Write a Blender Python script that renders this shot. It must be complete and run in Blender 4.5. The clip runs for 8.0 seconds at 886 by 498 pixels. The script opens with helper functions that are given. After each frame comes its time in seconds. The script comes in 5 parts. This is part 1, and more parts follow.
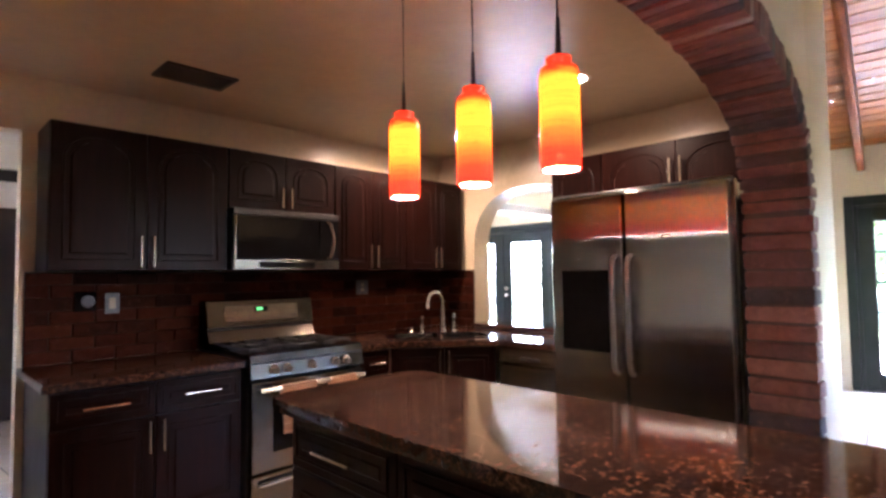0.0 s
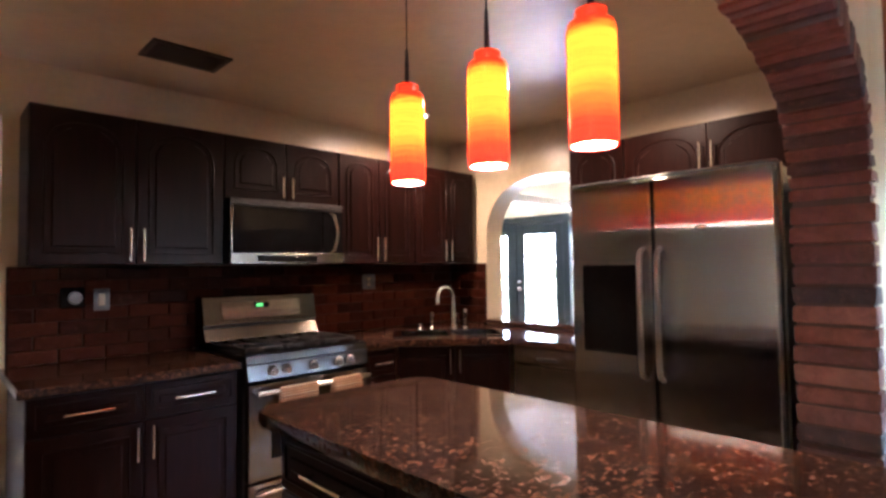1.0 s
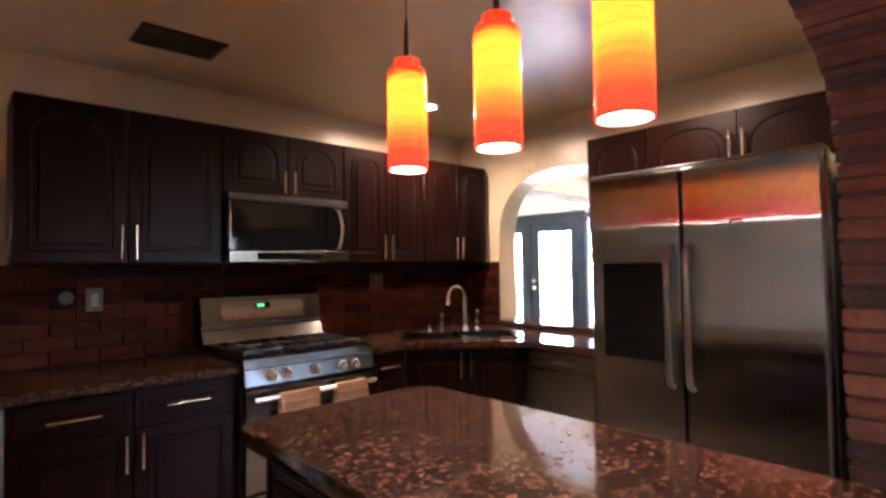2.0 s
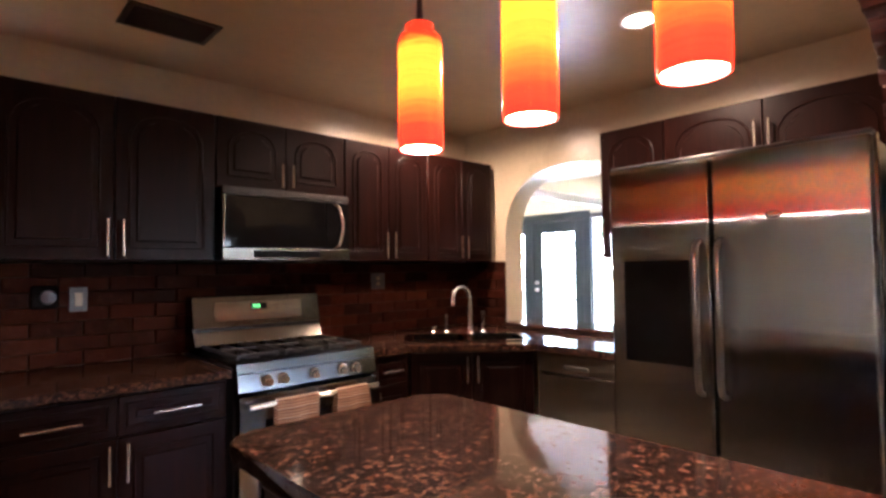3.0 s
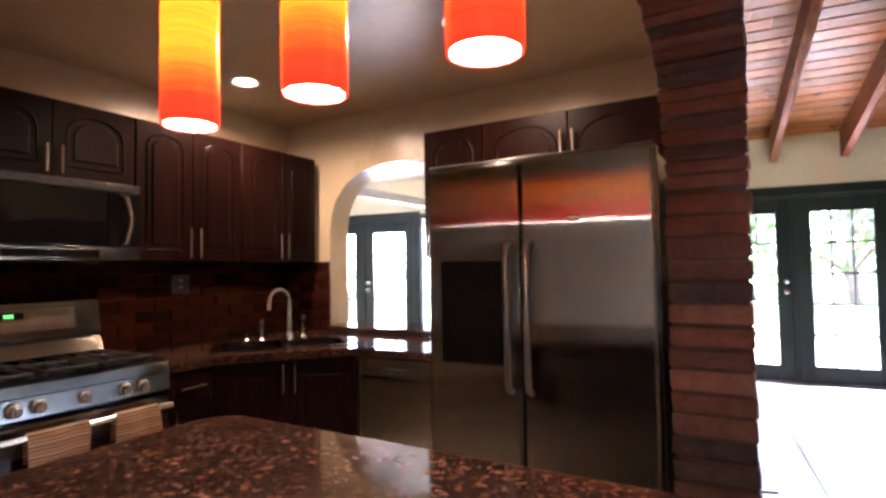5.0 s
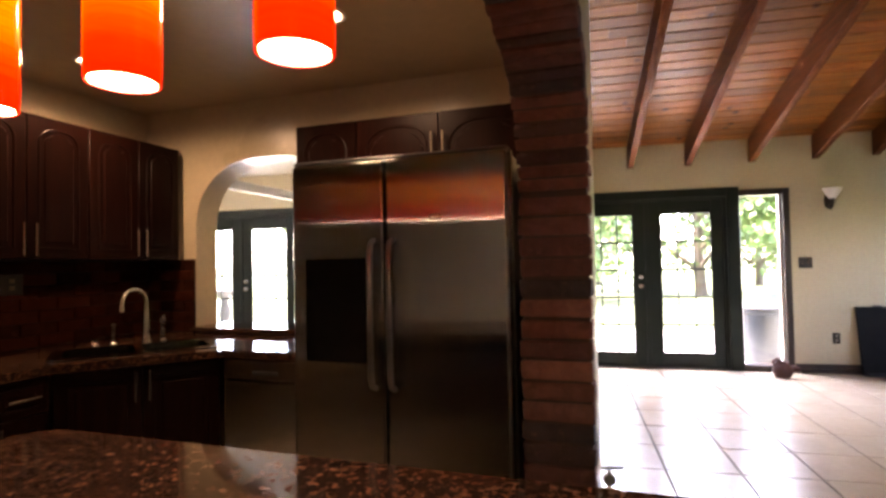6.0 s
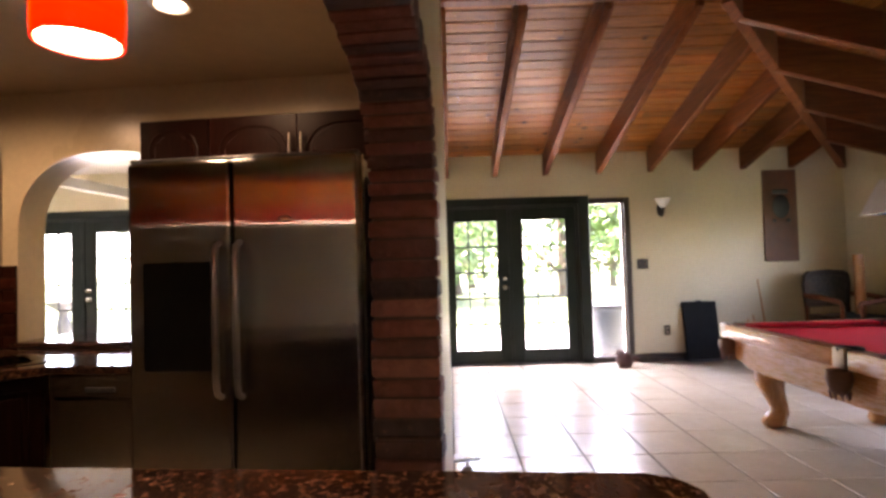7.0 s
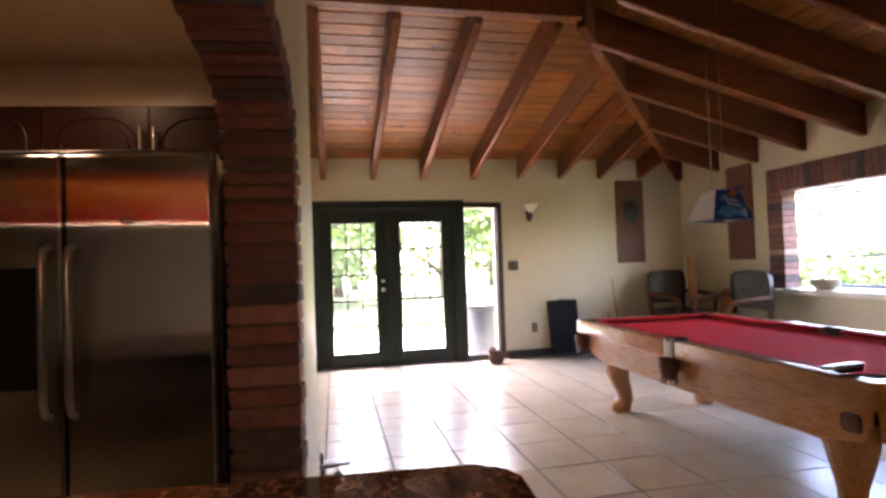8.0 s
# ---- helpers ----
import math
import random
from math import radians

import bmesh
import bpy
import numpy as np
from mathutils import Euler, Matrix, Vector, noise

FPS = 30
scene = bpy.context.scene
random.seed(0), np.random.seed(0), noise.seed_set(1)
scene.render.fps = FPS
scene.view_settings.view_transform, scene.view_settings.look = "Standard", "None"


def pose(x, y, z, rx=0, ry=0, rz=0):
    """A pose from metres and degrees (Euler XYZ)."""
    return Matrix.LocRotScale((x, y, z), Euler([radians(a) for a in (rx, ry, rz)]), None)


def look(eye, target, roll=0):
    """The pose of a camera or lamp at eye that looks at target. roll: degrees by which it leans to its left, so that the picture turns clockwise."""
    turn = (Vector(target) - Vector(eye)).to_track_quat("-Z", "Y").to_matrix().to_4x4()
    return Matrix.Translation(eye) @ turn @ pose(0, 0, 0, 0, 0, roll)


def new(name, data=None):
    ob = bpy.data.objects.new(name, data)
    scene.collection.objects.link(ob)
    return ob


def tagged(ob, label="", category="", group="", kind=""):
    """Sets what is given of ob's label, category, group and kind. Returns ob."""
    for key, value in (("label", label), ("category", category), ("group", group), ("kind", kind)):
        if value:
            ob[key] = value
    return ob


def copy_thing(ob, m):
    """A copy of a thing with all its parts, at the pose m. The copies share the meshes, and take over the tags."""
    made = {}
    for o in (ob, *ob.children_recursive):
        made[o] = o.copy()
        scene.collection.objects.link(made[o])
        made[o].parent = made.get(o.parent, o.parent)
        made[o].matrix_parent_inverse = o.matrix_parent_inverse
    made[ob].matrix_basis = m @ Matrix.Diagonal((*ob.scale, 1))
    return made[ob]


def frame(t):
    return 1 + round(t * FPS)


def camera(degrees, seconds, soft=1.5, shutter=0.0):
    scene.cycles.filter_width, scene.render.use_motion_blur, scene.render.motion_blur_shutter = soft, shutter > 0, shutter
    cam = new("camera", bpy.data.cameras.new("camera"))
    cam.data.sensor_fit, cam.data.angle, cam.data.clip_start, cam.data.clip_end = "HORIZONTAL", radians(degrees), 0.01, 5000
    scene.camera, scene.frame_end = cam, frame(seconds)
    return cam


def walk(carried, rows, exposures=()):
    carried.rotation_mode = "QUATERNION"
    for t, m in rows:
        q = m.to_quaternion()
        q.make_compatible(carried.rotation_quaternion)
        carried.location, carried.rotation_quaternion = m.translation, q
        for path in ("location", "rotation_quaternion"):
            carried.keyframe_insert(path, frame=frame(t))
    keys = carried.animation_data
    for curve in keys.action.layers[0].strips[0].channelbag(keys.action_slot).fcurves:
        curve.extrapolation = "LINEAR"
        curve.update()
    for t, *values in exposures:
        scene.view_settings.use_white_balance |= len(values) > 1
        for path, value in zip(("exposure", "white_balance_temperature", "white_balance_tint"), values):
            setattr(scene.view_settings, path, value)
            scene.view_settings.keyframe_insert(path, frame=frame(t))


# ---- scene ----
cam = camera(79.1, 8.0, soft=3.0)
PATH = [
    (0, (0.062, 0.171, 1.315), (1.481, 1.577, 1.417), -0.8),
    (0.5, (0.136, 0.261, 1.333), (1.551, 1.673, 1.411), -0.8),
    (1, (0.23, 0.327, 1.328), (1.619, 1.764, 1.402), -0.8),
    (1.5, (0.317, 0.377, 1.332), (1.671, 1.847, 1.397), -0.9),
    (3, (0.46, 0.599, 1.305), (1.815, 2.068, 1.385), -0.7),
    (3.5, (0.507, 0.654, 1.298), (1.92, 2.066, 1.395), -0.8),
    (4, (0.555, 0.669, 1.296), (2.06, 1.982, 1.403), -0.9),
    (4.5, (0.593, 0.655, 1.303), (2.216, 1.819, 1.396), -1.0),
    (6, (0.651, 0.518, 1.308), (2.547, 1.151, 1.362), -1.1),
    (6.5, (0.64, 0.458, 1.295), (2.594, 0.88, 1.358), -1.6),
    (7, (0.631, 0.403, 1.293), (2.62, 0.602, 1.355), -1.7),
    (7.5, (0.608, 0.371, 1.296), (2.607, 0.342, 1.354), -1.8),
    (8, (0.598, 0.32, 1.301), (2.585, 0.091, 1.355), -2.0),
]
walk(cam, [(t, look(eye, target, roll)) for t, eye, target, roll in PATH],
     exposures=[(0.0, 6.65, 5500, 34), (3.5, 6.65, 5500, 34), (4.5, 6.65, 5200, 34), (5.9, 5.35, 7250, 36), (8.0, 5.35, 7250, 36)])

# ---- world and large lights ----
world = bpy.data.worlds.new("world")
scene.world = world
world.use_nodes = True
wn = world.node_tree
sky = wn.nodes.new("ShaderNodeTexSky")
sky.sky_type = 'NISHITA'
sky.sun_disc = False
sky.sun_elevation, sky.sun_rotation = radians(73), radians(7)
wn.links.new(sky.outputs[0], wn.nodes["Background"].inputs[0])
wn.nodes["Background"].inputs[1].default_value = 0.15


def lamp(name, kind, m, energy, color=(1, 1, 1), **kw):
    d = bpy.data.lights.new(name, kind)
    d.energy, d.color = energy, color
    if "size" in kw:
        if kind == 'AREA':
            d.shape, d.size, d.size_y = 'RECTANGLE', kw["size"][0], kw["size"][1]
        else:
            d.shadow_soft_size = kw["size"]
    if kind == 'SPOT':
        d.spot_size, d.spot_blend = radians(kw.get("cone", 110)), 0.6
    if kind == 'SUN':
        d.angle = radians(0.5)
    o = new(name, d)
    o.matrix_world = m
    return o


# high midday sun from the north, over the house and into the garden
lamp("sun", 'SUN', look((0, 0, 30), (-0.6, -5.2, 30 - 17.0)), 3.4, (1, 0.95, 0.87))

# ---- shape helpers ----


def thing(name, m, label, category, group="", kind=""):
    ob = new(name)
    ob.empty_display_size = 0.1
    ob.matrix_world = m
    return tagged(ob, label, category, group, kind)


def finish(bm, name, sharp=38):
    bmesh.ops.recalc_face_normals(bm, faces=bm.faces)
    me = bpy.data.meshes.new(name)
    bm.to_mesh(me)
    bm.free()
    me.polygons.foreach_set("use_smooth", [True] * len(me.polygons))
    me.set_sharp_from_angle(angle=radians(sharp))
    return me


def part(name, bm, material, parent, label="", sharp=38):
    me = finish(bm, name, sharp)
    me.materials.append(material)
    ob = new(name, me)
    ob.parent = parent
    if label:
        ob["label"] = label
    return ob


def solo(name, bm, material, m, label="", category="", group="", kind="", sharp=38):
    me = finish(bm, name, sharp)
    me.materials.append(material)
    ob = new(name, me)
    ob.matrix_world = m
    return tagged(ob, label, category, group, kind)


I4 = Matrix.Identity(4)


def B():
    return bmesh.new()


def box(bm, x0, x1, y0, y1, z0, z1, bev=0.0, seg=1, m=None):
    mm = Matrix.Translation(((x0 + x1) / 2, (y0 + y1) / 2, (z0 + z1) / 2)) @ Matrix.Diagonal((abs(x1 - x0), abs(y1 - y0), abs(z1 - z0), 1))
    if m is not None:
        mm = m @ mm
    r = bmesh.ops.create_cube(bm, size=1, matrix=mm)
    if bev:
        es = list({e for v in r["verts"] for e in v.link_edges})
        bmesh.ops.bevel(bm, geom=es, offset=bev, segments=seg, affect='EDGES', profile=0.5)
    return bm


def tube(bm, pts, r, n=10, cap=True):
    """A round bar along points; r may be a list."""
    pts = [Vector(p) for p in pts]
    rs = r if isinstance(r, (list, tuple)) else [r] * len(pts)
    rings = []
    a = None
    for i, p in enumerate(pts):
        d = (pts[min(i + 1, len(pts) - 1)] - pts[max(i - 1, 0)]).normalized()
        if a is None:
            a = d.cross(Vector((0, 0, 1)))
            if a.length < 0.3:
                a = d.cross(Vector((1, 0, 0)))
        a = (a - d * a.dot(d)).normalized()
        b = d.cross(a).normalized()
        rings.append([bm.verts.new(p + (a * math.cos(t) + b * math.sin(t)) * rs[i]) for t in [2 * math.pi * k / n for k in range(n)]])
    for q, s in zip(rings, rings[1:]):
        for k in range(n):
            bm.faces.new((q[k], q[(k + 1) % n], s[(k + 1) % n], s[k]))
    if cap:
        bm.faces.new(rings[0])
        bm.faces.new(rings[-1])
    return bm


def lathe(bm, prof, n=24, at=(0, 0, 0), squash=1.0):
    rings = []
    for r, z in prof:
        if r < 1e-5:
            rings.append([bm.verts.new((at[0], at[1], at[2] + z))])
        else:
            rings.append([bm.verts.new((at[0] + r * math.cos(2 * math.pi * k / n), at[1] + squash * r * math.sin(2 * math.pi * k / n), at[2] + z)) for k in range(n)])
    for q, s in zip(rings, rings[1:]):
        for k in range(n):
            a, b = q[k % len(q)], q[(k + 1) % len(q)]
            c, d = s[(k + 1) % len(s)], s[k % len(s)]
            vs = []
            for v in (a, b, c, d):
                if v not in vs:
                    vs.append(v)
            if len(vs) > 2:
                bm.faces.new(vs)
    return bm


def prism(bm, poly, axis, a0, a1, bev=0.0):
    """A polygon drawn in the plane across the axis, given thickness from a0 to a1."""
    def place(p, a):
        return {"x": (a, p[0], p[1]), "y": (p[0], a, p[1]), "z": (p[0], p[1], a)}[axis]
    lo = [bm.verts.new(place(p, a0)) for p in poly]
    hi = [bm.verts.new(place(p, a1)) for p in poly]
    n = len(poly)
    fs = [bm.faces.new(lo), bm.faces.new(hi)]
    for k in range(n):
        fs.append(bm.faces.new((lo[k], lo[(k + 1) % n], hi[(k + 1) % n], hi[k])))
    if bev:
        es = list({e for f in fs[:2] for e in f.edges})
        bmesh.ops.bevel(bm, geom=es, offset=bev, segments=1, affect='EDGES', profile=0.5)
    return bm


def holed(bm, outer, holes, z0, z1):
    """A plate with holes through it."""
    edges, loops = [], []
    for loop in [outer] + holes:
        vs = [bm.verts.new((p[0], p[1], z1)) for p in loop]
        loops.append(vs)
        edges += [bm.edges.new((vs[k], vs[(k + 1) % len(vs)])) for k in range(len(vs))]
    r = bmesh.ops.triangle_fill(bm, edges=edges, use_beauty=True)
    fs = [g for g in r["geom"] if isinstance(g, bmesh.types.BMFace)]
    ex = bmesh.ops.extrude_face_region(bm, geom=fs)
    vs = [g for g in ex["geom"] if isinstance(g, bmesh.types.BMVert)]
    bmesh.ops.translate(bm, verts=vs, vec=(0, 0, z0 - z1))
    return bm


# ---- materials ----


def mk(name):
    m = bpy.data.materials.new(name)
    m.use_nodes = True
    nt = m.node_tree
    return m, nt, nt.nodes["Principled BSDF"]


def node(nt, kind, **kw):
    n = nt.nodes.new(kind)
    for k, v in kw.items():
        if k in n.inputs:
            n.inputs[k].default_value = v
    return n


def coords(nt, scale=(1, 1, 1), shuffle=False):
    tc = nt.nodes.new("ShaderNodeTexCoord")
    mp = nt.nodes.new("ShaderNodeMapping")
    mp.inputs["Scale"].default_value = scale
    nt.links.new(tc.outputs["Object"], mp.inputs["Vector"])
    if shuffle:
        oi = nt.nodes.new("ShaderNodeObjectInfo")
        mul = nt.nodes.new("ShaderNodeVectorMath")
        mul.operation = 'SCALE'
        mul.inputs[0].default_value = (37.0, 53.0, 71.0)
        nt.links.new(oi.outputs["Random"], mul.inputs["Scale"])
        nt.links.new(mul.outputs[0], mp.inputs["Location"])
    return mp.outputs[0]


def noise_tex(nt, vec, scale, detail=4, rough=0.6, dist=0.0):
    n = node(nt, "ShaderNodeTexNoise", Scale=scale, Detail=detail, Roughness=rough, Distortion=dist)
    nt.links.new(vec, n.inputs["Vector"])
    return n.outputs["Fac"]


def ramp(nt, fac, stops, interp='LINEAR'):
    r = nt.nodes.new("ShaderNodeValToRGB")
    r.color_ramp.interpolation = interp
    els = r.color_ramp.elements
    while len(els) < len(stops):
        els.new(0.5)
    for e, (p, c) in zip(els, stops):
        e.position = p
        e.color = (*c, 1) if len(c) == 3 else c
    nt.links.new(fac, r.inputs[0])
    return r.outputs[0]


def mix(nt, a, b, fac, mode='MIX'):
    m = nt.nodes.new("ShaderNodeMix")
    m.data_type = 'RGBA'
    m.blend_type = mode
    for sock, v in ((m.inputs[0], fac), (m.inputs[6], a), (m.inputs[7], b)):
        if hasattr(v, "is_linked"):
            nt.links.new(v, sock)
        else:
            sock.default_value = v if isinstance(v, (int, float)) else (*v, 1)
    return m.outputs[2]


def grey(v):
    return (v, v, v)


def bump(nt, bs, height, strength, distance=0.002):
    b = nt.nodes.new("ShaderNodeBump")
    b.inputs["Strength"].default_value = strength
    b.inputs["Distance"].default_value = distance
    nt.links.new(height, b.inputs["Height"])
    nt.links.new(b.outputs[0], bs.inputs["Normal"])


def surface(name, c1, c2, scale=6.0, rough=0.5, vary=0.1, metal=0.0, relief=0.15, fine=60.0, stretch=(1, 1, 1), shuffle=False, coat=0.0, dirt=None, distance=0.002, spec=0.5):
    """Two tones at a broad scale, grain at a fine one, with uneven gloss."""
    m, nt, bs = mk(name)
    v = coords(nt, stretch, shuffle)
    big = noise_tex(nt, v, scale, 4, 0.6, 0.3)
    small = noise_tex(nt, v, fine, 3, 0.6)
    col = ramp(nt, big, [(0.3, c1), (0.7, c2)])
    col = mix(nt, col, ramp(nt, small, [(0.25, grey(0.82)), (0.75, grey(1.0))]), 0.6, 'MULTIPLY')
    if dirt:
        col = mix(nt, col, dirt, ramp(nt, noise_tex(nt, v, scale * 0.37, 5, 0.7), [(0.52, grey(0)), (0.75, grey(0.6))]))
    nt.links.new(col, bs.inputs["Base Color"])
    nt.links.new(ramp(nt, big, [(0.2, grey(max(0.02, rough - vary))), (0.8, grey(rough + vary))]), bs.inputs["Roughness"])
    bs.inputs["Metallic"].default_value = metal
    bs.inputs["Specular IOR Level"].default_value = spec
    bs.inputs["Coat Weight"].default_value = coat
    bs.inputs["Coat Roughness"].default_value = 0.15
    if relief:
        bump(nt, bs, small, relief, distance)
    return m


def wood(name, c1, c2, c3, axis=0, rough=0.35, coat=0.2, knots=False, island=False, scale=1.0, spec=0.5, low=0.68):
    """Timber with its grain along one axis."""
    m, nt, bs = mk(name)
    st = [14.0 * scale] * 3
    st[axis] = 1.1 * scale
    v = coords(nt, tuple(st), not island)
    if island:
        g = nt.nodes.new("ShaderNodeNewGeometry")
        ad = nt.nodes.new("ShaderNodeVectorMath")
        ad.operation = 'MULTIPLY_ADD'
        cv = nt.nodes.new("ShaderNodeCombineXYZ")
        for k in range(3):
            nt.links.new(g.outputs["Random Per Island"], cv.inputs[k])
        ad.inputs[1].default_value = (91, 57, 33)
        nt.links.new(cv.outputs[0], ad.inputs[0])
        nt.links.new(v, ad.inputs[2])
        v = ad.outputs[0]
        rnd = g.outputs["Random Per Island"]
    else:
        rnd = nt.nodes.new("ShaderNodeObjectInfo").outputs["Random"]
    grain = noise_tex(nt, v, 1.6, 6, 0.65, 1.6)
    fine = noise_tex(nt, v, 9.0, 3, 0.6, 0.4)
    col = ramp(nt, grain, [(0.3, c1), (0.5, c2), (0.72, c3)])
    col = mix(nt, col, ramp(nt, fine, [(0.3, grey(0.7)), (0.7, grey(1))]), 0.5, 'MULTIPLY')
    col = mix(nt, col, ramp(nt, rnd, [(0.0, grey(low)), (0.5, grey(0.95)), (1.0, (1.0, 0.84, 0.72))]), 0.9, 'MULTIPLY')
    if knots:
        sp = coords(nt, (2.2, 2.2, 2.2))
        vo = node(nt, "ShaderNodeTexVoronoi", Scale=1.5)
        nt.links.new(sp, vo.inputs["Vector"])
        col = mix(nt, col, (0.05, 0.015, 0.006), ramp(nt, vo.outputs["Distance"], [(0.07, grey(0.95)), (0.15, grey(0))]))
    nt.links.new(col, bs.inputs["Base Color"])
    nt.links.new(ramp(nt, fine, [(0.2, grey(rough - 0.08)), (0.8, grey(rough + 0.1))]), bs.inputs["Roughness"])
    bs.inputs["Specular IOR Level"].default_value = spec
    bs.inputs["Coat Weight"].default_value = coat
    bs.inputs["Coat Roughness"].default_value = 0.2
    bump(nt, bs, fine, 0.15, 0.0015)
    return m


def brick_mat(name, stops, bloom=0.45, spec=0.3):
    m, nt, bs = mk(name)
    v = coords(nt, (1, 1, 1), True)
    rnd = nt.nodes.new("ShaderNodeObjectInfo").outputs["Random"]
    col = ramp(nt, rnd, stops, 'CONSTANT')
    n1 = noise_tex(nt, v, 14, 5, 0.7, 0.5)
    n2 = noise_tex(nt, v, 120, 4, 0.7)
    col = mix(nt, col, ramp(nt, n1, [(0.3, grey(0.45)), (0.62, grey(1.0))]), 0.8, 'MULTIPLY')
    col = mix(nt, col, (0.42, 0.24, 0.18), ramp(nt, noise_tex(nt, v, 22, 4, 0.75), [(0.58, grey(0)), (0.78, grey(bloom))]))
    nt.links.new(col, bs.inputs["Base Color"])
    nt.links.new(ramp(nt, n1, [(0.2, grey(0.5)), (0.8, grey(0.8))]), bs.inputs["Roughness"])
    bs.inputs["Specular IOR Level"].default_value = spec
    h = mix(nt, n1, n2, 0.4)
    bump(nt, bs, h, 0.7, 0.006)
    return m


def granite_mat():
    """Dark polished granite crowded with brown and tan flecks, drawn out one way."""
    m, nt, bs = mk("granite")
    v = coords(nt, (0.9, 1.0, 1.0))
    big = noise_tex(nt, v, 7, 5, 0.65, 0.8)
    mid = noise_tex(nt, v, 66, 5, 0.72, 0.3)
    fleck = noise_tex(nt, coords(nt, (0.85, 1.05, 1.0)), 46, 3, 0.6, 0.3)
    fine = noise_tex(nt, v, 230, 3, 0.6)
    col = ramp(nt, mid, [(0.36, (0.007, 0.006, 0.006)), (0.46, (0.020, 0.011, 0.008)), (0.53, (0.075, 0.034, 0.020)), (0.62, (0.15, 0.078, 0.048)), (0.74, (0.23, 0.15, 0.105))])
    col = mix(nt, col, (0.008, 0.006, 0.007), ramp(nt, fleck, [(0.40, grey(0.8)), (0.50, grey(0.0))]))
    col = mix(nt, col, (0.012, 0.008, 0.008), ramp(nt, big, [(0.36, grey(0.6)), (0.50, grey(0.0))]))
    col = mix(nt, col, (0.18, 0.135, 0.11), ramp(nt, fine, [(0.65, grey(0)), (0.72, grey(0.5))]))
    nt.links.new(col, bs.inputs["Base Color"])
    nt.links.new(ramp(nt, big, [(0.3, grey(0.05)), (0.7, grey(0.10))]), bs.inputs["Roughness"])
    bs.inputs["Specular IOR Level"].default_value = 0.27
    bump(nt, bs, mid, 0.03, 0.001)
    return m


def steel_mat(name, tone=0.5, rough=0.12, smear=0.9, tint=(1.0, 0.985, 0.96)):
    """Steel brushed upright: its reflections spread sideways and stay crisp up and down."""
    m, nt, bs = mk(name)
    v = coords(nt, (60, 60, 1.2))
    n = noise_tex(nt, v, 6, 3, 0.6)
    s = noise_tex(nt, coords(nt), 5, 4, 0.6)
    nt.links.new(ramp(nt, n, [(0.2, tuple(tone * 0.88 * k for k in tint)), (0.8, tuple(tone * k for k in tint))]), bs.inputs["Base Color"])
    nt.links.new(ramp(nt, s, [(0.3, grey(rough - 0.03)), (0.7, grey(rough + 0.03))]), bs.inputs["Roughness"])
    bs.inputs["Metallic"].default_value = 1.0
    tg = nt.nodes.new("ShaderNodeTangent")
    tg.direction_type, tg.axis = 'RADIAL', 'Z'
    total = None
    for k in (1.0, 1.7):
        wn_ = nt.nodes.new("ShaderNodeTexWhiteNoise")
        wn_.noise_dimensions = '3D'
        nt.links.new(coords(nt, (9000 * k, 9000 * k, 9000 * k)), wn_.inputs["Vector"])
        mm = nt.nodes.new("ShaderNodeMath")
        mm.operation = 'ADD'
        nt.links.new(wn_.outputs["Value"], mm.inputs[0])
        if total is None:
            mm.inputs[1].default_value = -1.0
        else:
            nt.links.new(total, mm.inputs[1])
        total = mm.outputs[0]
    sc_ = nt.nodes.new("ShaderNodeMath")
    sc_.operation = 'MULTIPLY'
    sc_.inputs[1].default_value = smear
    nt.links.new(total, sc_.inputs[0])
    vs = nt.nodes.new("ShaderNodeVectorMath")
    vs.operation = 'SCALE'
    nt.links.new(tg.outputs[0], vs.inputs[0])
    nt.links.new(sc_.outputs[0], vs.inputs["Scale"])
    # slow waves of the sheet, so that bright lines in it wander a little
    bp_ = nt.nodes.new("ShaderNodeBump")
    bp_.inputs["Strength"].default_value, bp_.inputs["Distance"].default_value = 0.12, 0.006
    nt.links.new(noise_tex(nt, coords(nt, (5, 5, 0.6)), 1.6, 1, 0.4), bp_.inputs["Height"])
    ad = nt.nodes.new("ShaderNodeVectorMath")
    ad.operation = 'ADD'
    nt.links.new(bp_.outputs[0], ad.inputs[0])
    nt.links.new(vs.outputs[0], ad.inputs[1])
    nz = nt.nodes.new("ShaderNodeVectorMath")
    nz.operation = 'NORMALIZE'
    nt.links.new(ad.outputs[0], nz.inputs[0])
    nt.links.new(nz.outputs[0], bs.inputs["Normal"])
    return m


def glow_mat(name, color, strength):
    m, nt, bs = mk(name)
    bs.inputs["Base Color"].default_value = (*color, 1)
    bs.inputs["Emission Color"].default_value = (*color, 1)
    bs.inputs["Emission Strength"].default_value = strength
    return m


def glass_mat(name, tint=(0.95, 0.98, 0.97)):
    m, nt, bs = mk(name)
    out = nt.nodes["Material Output"]
    nt.nodes.remove(bs)
    tr = node(nt, "ShaderNodeBsdfTransparent")
    tr.inputs[0].default_value = (*tint, 1)
    gl = node(nt, "ShaderNodeBsdfGlossy", Roughness=0.02)
    mx = nt.nodes.new("ShaderNodeMixShader")
    mx.inputs[0].default_value = 0.06
    nt.links.new(tr.outputs[0], mx.inputs[1])
    nt.links.new(gl.outputs[0], mx.inputs[2])
    nt.links.new(mx.outputs[0], out.inputs[0])
    return m


